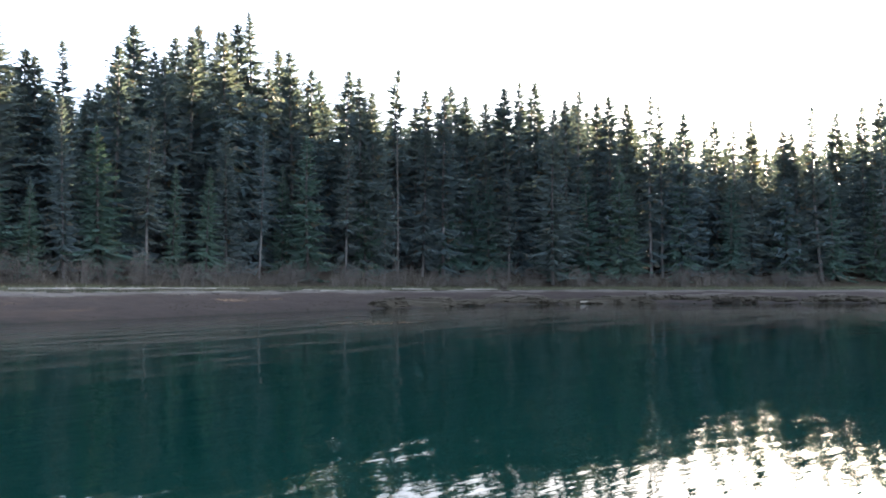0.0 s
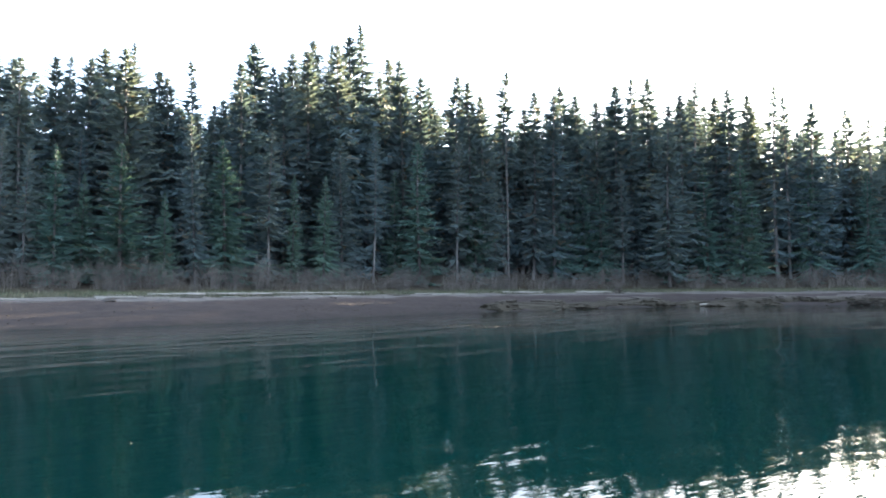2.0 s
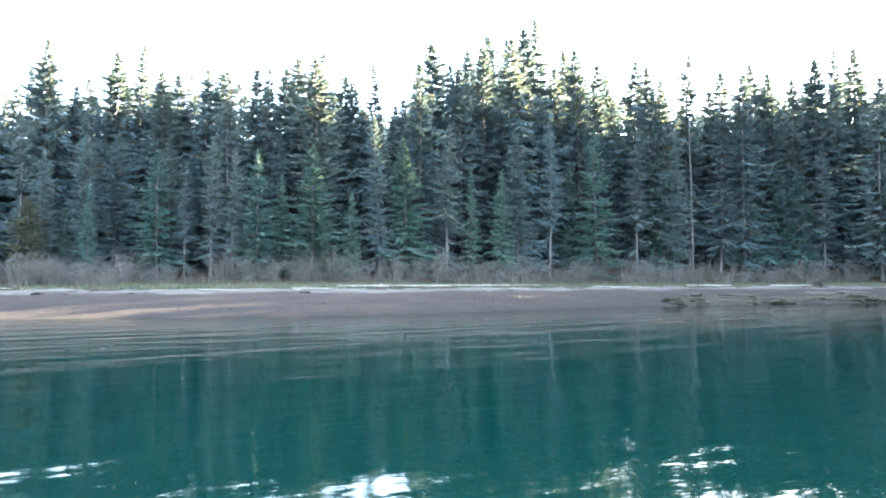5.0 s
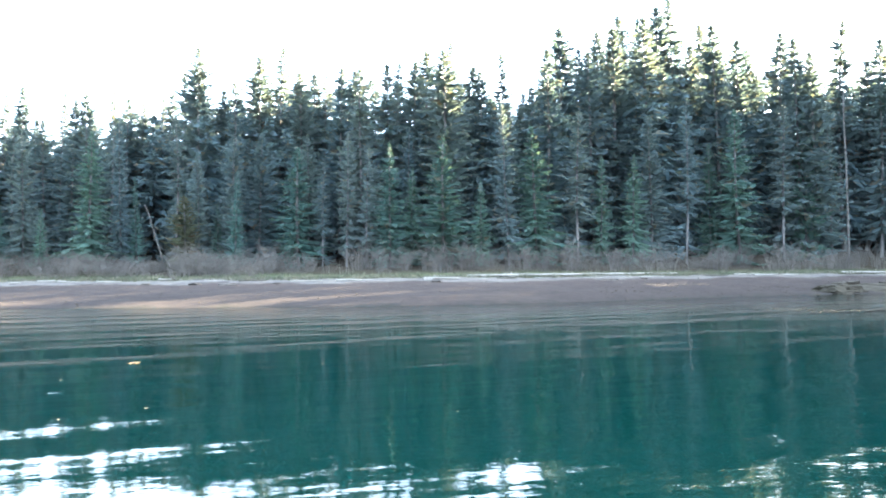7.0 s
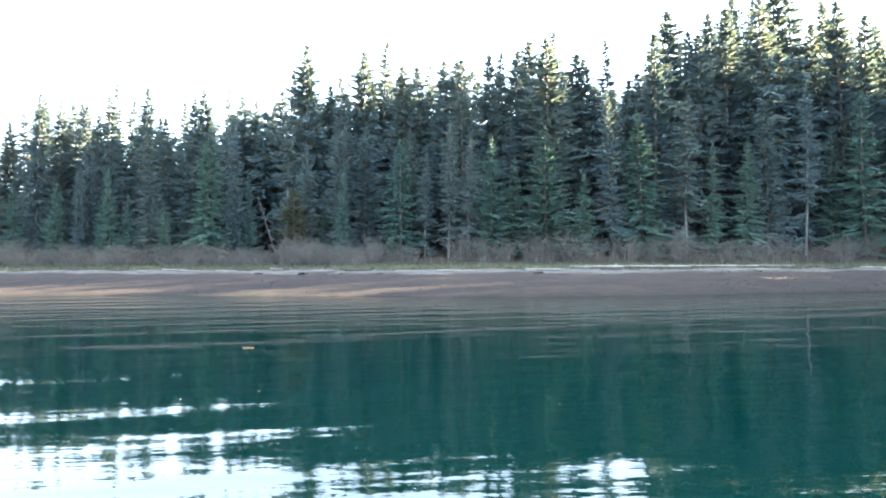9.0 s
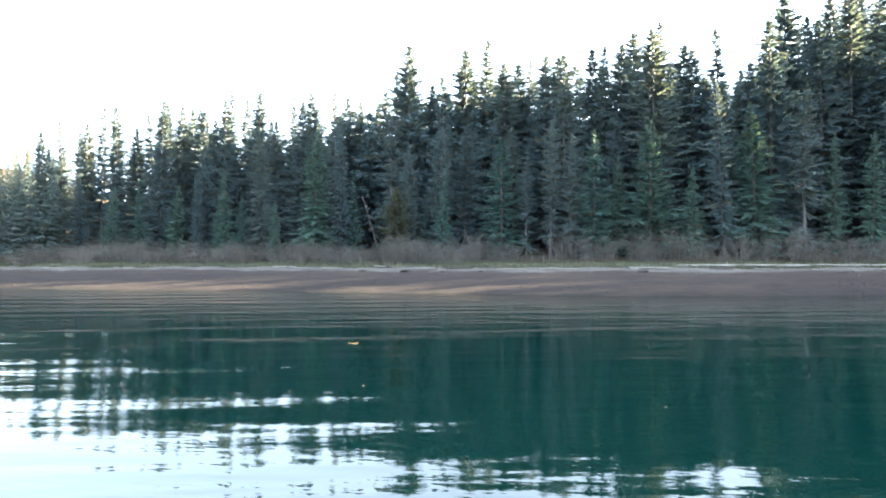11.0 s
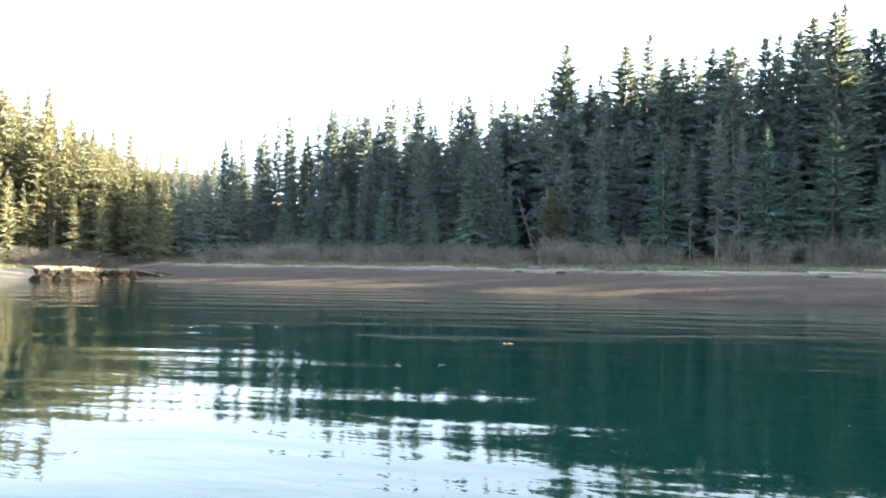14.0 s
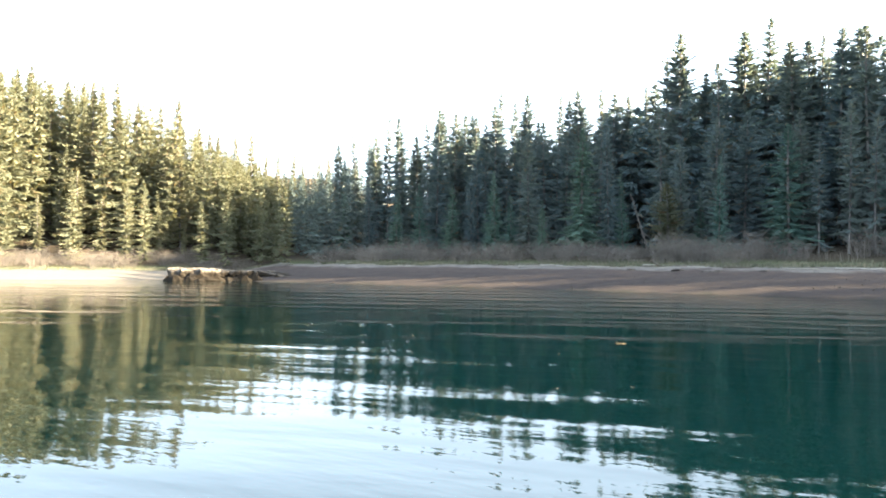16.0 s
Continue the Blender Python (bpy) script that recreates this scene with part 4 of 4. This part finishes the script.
for i in range(40):
    s = 50 + 96 * (i + pick.random()) / 40
    off = 2.6 + pick.uniform(-1.2, 5.5)
    p = shore(s, off)
    k = pick.uniform(.7, 1.1)
    ob = tagged(new("bedrock_mound", mounds[pick.randrange(4)]), "smooth brown bedrock mound on the shore shelf", "rock", "bedrock on the shore shelf")
    ob.matrix_world = Matrix.Translation((p.x, p.y, p.z - .25)) @ Euler((pick.uniform(-.08, .08), pick.uniform(-.08, .08), TURN + pick.uniform(-.5, .5))).to_matrix().to_4x4() @ Matrix.Diagonal((k, k, k, 1))
shelf = [rock_mesh(81 + k, sz, SHELF, .4) for k, sz in enumerate([(1.4, 1.0, .5), (1.0, .8, .45), (1.8, 1.1, .4), (.8, .6, .4)])]
for i in range(110):
    s = 44 + 98 * (i + pick.random()) / 110
    p = shore(s, pick.uniform(-.8, 3) if i % 2 else pick.uniform(0, 9))
    ob = tagged(new("rock", shelf[pick.randrange(4)]), "low grey-brown rock on the shore shelf", "rock", "rocks on the shore shelf")
    k = pick.uniform(.35, .9)
    ob.matrix_world = Matrix.Translation((p.x, p.y, p.z - .12 * k)) @ Euler((pick.uniform(-.15, .15), pick.uniform(-.15, .15), pick.uniform(0, 6.28))).to_matrix().to_4x4() @ Matrix.Diagonal((k, k, k * .8, 1))
for az, dist, z, k in ((-20.6, 141, .3, 1.5), (-21.2, 140, .35, 1.7), (-21.9, 141, .15, 1.3), (-23.3, 143, .1, 1.0), (-10.7, 127.5, .05, .8), (-30.7, 150, .1, 1.0)):
    ob = tagged(new("rock", ledge[pick.randrange(3)]), "golden-brown rock catching the light at the waterline", "rock", "golden rocks at the waterline")
    ob.matrix_world = Matrix.Translation(bearing(az, dist, z)) @ Euler((pick.uniform(-.3, .3), pick.uniform(-.3, .3), pick.uniform(0, 6.28))).to_matrix().to_4x4() @ Matrix.Diagonal((k, k, k, 1))


flats = [rock_mesh(111 + k, sz, SHELF, .3, 3, .4) for k, sz in enumerate([(1.5, .8, .4), (1.0, .7, .45), (2.2, .7, .3)])]
for s, off, k in ((-31.2, 14.2, .8), (-25.7, 14.4, 1.0), (-22.3, 13.8, .9), (-16.6, 14.3, .7), (-5.4, 14.2, 1.3), (.7, 14.4, 1.0), (21, 14.4, 1.2), (27, 14.8, .9), (-38, 14.5, .7)):
    p = shore(s, off)
    ob = tagged(new("rock", flats[pick.randrange(3)]), "low flat grey rock in the dry shingle", "rock", "flat rocks in the shingle")
    ob.matrix_world = Matrix.Translation((p.x, p.y, p.z - .02)) @ Euler((pick.uniform(-.05, .05), pick.uniform(-.05, .05), TURN + pick.uniform(-.3, .3))).to_matrix().to_4x4() @ Matrix.Diagonal((k, k, k, 1))


# ---- driftwood ----
def log_mesh(name, seed, length, radius, mat, stubs=3, root=False):
    r = random.Random(seed)
    b = Build()
    n = 7
    line = [Vector((length * (i / (n - 1) - .5), r.uniform(-.06, .06) * length * .4, r.uniform(-.02, .02) * length * .3)) for i in range(n)]
    b.tube(line, [radius * (1.1 - .5 * i / (n - 1)) * r.uniform(.92, 1.08) for i in range(n)], 9)
    for _ in range(stubs):
        p = line[r.randrange(1, n - 1)]
        d = Vector((r.uniform(-.6, .6), r.uniform(-1, 1), r.uniform(.2, 1))).normalized()
        b.tube([p, p + d * radius * 3], [radius * .3, radius * .12], 5)
    if root:
        for k in range(9):
            a = 6.283 * k / 9 + r.uniform(-.2, .2)
            d = Vector((-.35, math.cos(a), math.sin(a)))
            b.tube([line[0], line[0] + d * radius * 2.4, line[0] + d * radius * r.uniform(3.5, 5) + Vector((0, 0, r.uniform(-.1, .1)))], [radius * .6, radius * .35, radius * .08], 5)
    return b.mesh(name, [mat], True)


def lay(name, me, label, s, off, turn, lift, tilt=0.0, group="driftwood along the beach top"):
    p = shore(s, off)
    ob = tagged(new(name, me), label, "driftwood", group)
    ob.matrix_world = Matrix.Translation((p.x, p.y, p.z + lift)) @ Euler((0, tilt, TURN + turn)).to_matrix().to_4x4()
    return ob


def s_at(az, off):
    """Along-shore place of a bearing at that distance inland."""
    s = 0.0
    for _ in range(40):
        s = (float(edge(s)) + off) * math.tan(TURN - radians(az))
        s = max(-300, min(300, s))
    return s


pick = random.Random(33)
for az, off, length, radius in ((28.9, 18.0, 6.0, .17), (26.3, 18.6, 5.5, .13), (24.0, 18.3, 6.5, .16), (21.2, 18.8, 8.0, .13), (18.6, 18.7, 4.5, .14), (16.4, 19.0, 5.5, .11), (33, 16.5, 4.0, .12), (9.5, 16.5, 6, .14), (2.5, 17.5, 8, .16), (-3, 17, 8, .17)):
    lay("drift_log", log_mesh("drift_log", int(az * 10), length, radius, DRIFT), "bleached drift log lying along the beach top", s_at(az, off), off, pick.uniform(-.06, .06), radius * .9 + .06)
for i in range(46):
    s = -95 + 190 * (i + pick.random()) / 46
    off = 15.8 + abs(pick.gauss(0, 1.6))
    pale = pick.random() < .7
    ln = pick.uniform(1.0, 3.6)
    lay("drift_log", log_mesh("drift_log", 200 + i, ln, pick.uniform(.04, .11), DRIFT if pale else DARK_DRIFT, 2),
        "bleached drift pole on the shingle" if pale else "dark weathered drift pole on the shingle", s, off, pick.uniform(-.35, .35), .09)
for az, dist, z, length, radius, turn, tilt in ((83.0, 104.2, .95, 4.2, .16, 1.2, .20), (82.2, 103.6, .62, 3.8, .13, 1.3, .22), (81.7, 104.6, .42, 3.0, .12, 1.1, .14)):
    log = tagged(new("drift_log", log_mesh("drift_log", int(az * 10), length, radius, DARK_DRIFT, 2)), "dark drift log slanting down the end of the rock ledge", "driftwood", "logs on the rock ledge")
    log.matrix_world = Matrix.Translation(bearing(az, dist, z)) @ Euler((0, tilt, radians(az) + turn - 1.2)).to_matrix().to_4x4()
pale_log = tagged(new("drift_log", log_mesh("drift_log", 418, 3.3, .24, DRIFT, 1)), "pale bleached log stranded on the shore rocks", "driftwood")
pale_log.matrix_world = Matrix.Translation(bearing(-10.62, 126.6, .35)) @ Euler((0, 0, .1)).to_matrix().to_4x4()
stump = log_mesh("stump", 301, 1.1, .12, DARK_DRIFT, 2, True)
lay("drift_stump", stump, "small weathered stump with upturned roots on the turf edge", s_at(53.4, 17.2), 17.2, .2, .4, .6)


lay("drift_stump", log_mesh("stump", 302, 2.0, .3, DARK_DRIFT, 3, True), "dark tangled root stump on the turf edge", s_at(-4.7, 17.5), 17.5, 1.2, .45, -.2)


# ---- stones on the beach and the shoal ----
def stones(name, n, where, low, high, seed, mat):
    r = random.Random(seed)
    v, f = [], []
    for _ in range(n):
        p = where(r)
        k = r.uniform(low, high)
        i = len(v)
        ring = [Vector((math.cos(a) * k * r.uniform(.7, 1.2), math.sin(a) * k * r.uniform(.7, 1.2), 0)) for a in (0, 1.25, 2.5, 3.8, 5.0)]
        v += [p + q - Vector((0, 0, k * .2)) for q in ring] + [p + q * .6 + Vector((0, 0, k * .5)) for q in ring]
        for j in range(5):
            c = (j + 1) % 5
            f.append((i + j, i + c, i + 5 + c, i + 5 + j))
        f.append(tuple(range(i + 5, i + 10)))
    return raw_mesh(name, v, f, [mat])


def on_beach(r):
    s = r.uniform(18, 75) if r.random() < .75 else r.uniform(-90, 20)
    return shore(s, r.uniform(.5, 15))


tagged(new("beach_stones", stones("beach_stones", 2200, on_beach, .03, .12, 41, SHELF)), "scattered grey stones on the gravel beach", "stones", kind="stuff")
shoal_at = bearing(4.4, 57, 0)


def on_shoal(r):
    a = r.gauss(0, 1)
    return shoal_at + Vector((UX, UY, 0)) * (a * 2.1) + Vector((-UY, UX, 0)) * (r.gauss(0, 1.6) - a * .6) + Vector((0, 0, r.uniform(-.07, .01)))


tagged(new("shoal_stones", stones("shoal_stones", 380, on_shoal, .025, .075, 43, ROCK)), "wet golden stones awash on a shoal", "stones", kind="stuff")


# ---- floating weed ----
WEED = bark("floating_weed", (.08, .06, .035), (.19, .155, .10), 20)
SPECK = bark("floating_leaf", (.12, .11, .08), (.26, .24, .19), 30)


def weed_mesh(seed):
    """A flat tangle of blades and floats."""
    r = random.Random(seed)
    b = Build()
    for _ in range(20):
        a = r.uniform(0, 6.283)
        p = Vector((r.gauss(0, .10), r.gauss(0, .035), .003))
        d = Vector((math.cos(a), math.sin(a) * .45, 0))
        b.tube([p, p + d * .07 + Vector((0, 0, r.uniform(.01, .035))), p + d * r.uniform(.10, .18)], [.009, .014, .003], 5)
    return b.mesh("floating_weed", [WEED], True)


def leaf_mesh():
    """A curled floating leaf."""
    b = Build()
    n = 7
    for k in range(n):
        x = k / (n - 1)
        w = .028 * math.sin(math.pi * (.08 + .84 * x))
        b.v += [Vector((.12 * x - .06, -w, .004 + .016 * (2 * x - 1) ** 2)), Vector((.12 * x - .06, 0, .002 + .012 * (2 * x - 1) ** 2)), Vector((.12 * x - .06, w, .007 + .016 * (2 * x - 1) ** 2))]
    for k in range(n - 1):
        for c in (0, 1):
            i = 3 * k + c
            b.f.append((i, i + 3, i + 4, i + 1))
    return b.mesh("floating_leaf", [SPECK], True)


ob = tagged(new("floating_weed", weed_mesh(91)), "clump of golden-brown weed floating on the water", "seaweed")
ob.matrix_world = Matrix.Translation(bearing(55.85, 25.0)) @ Matrix.Rotation(radians(55.85), 4, 'Z') @ Matrix.Diagonal((.64, .64, .64, 1))
leaf = leaf_mesh()
for az, dist, turn in ((47.6, 34.7, .3), (42.7, 36.2, 1.2), (50.1, 24.7, 2.0), (60.6, 21.8, .8), (31.8, 14.4, 2.4), (42.3, 22.6, .1), (60.8, 15.8, 1.7), (55.1, 16.3, .5), (72.1, 26.7, 2.9), (80.2, 31.1, 1.0)):
    k = .35 + dist / 70
    ob = tagged(new("floating_leaf", leaf), "small pale leaf floating on the water", "leaf", "leaves on the water")
    ob.matrix_world = Matrix.Translation(bearing(az, dist)) @ Matrix.Rotation(turn, 4, 'Z') @ Matrix.Diagonal((k, k, k, 1))


# ---- a dead pole leaning out of the wood ----
p = spot(*ray_spot(53.8, 25.0))
pole = make_tree("dead_tree", snag_meshes(53, 9.0, 7), "dead grey pole leaning at the edge of the wood")
pole.matrix_basis = Matrix.Translation((p.x, p.y, p.z - .2)) @ Matrix.Rotation(radians(53.8), 4, 'Z') @ Matrix.Rotation(radians(-16), 4, 'Y')
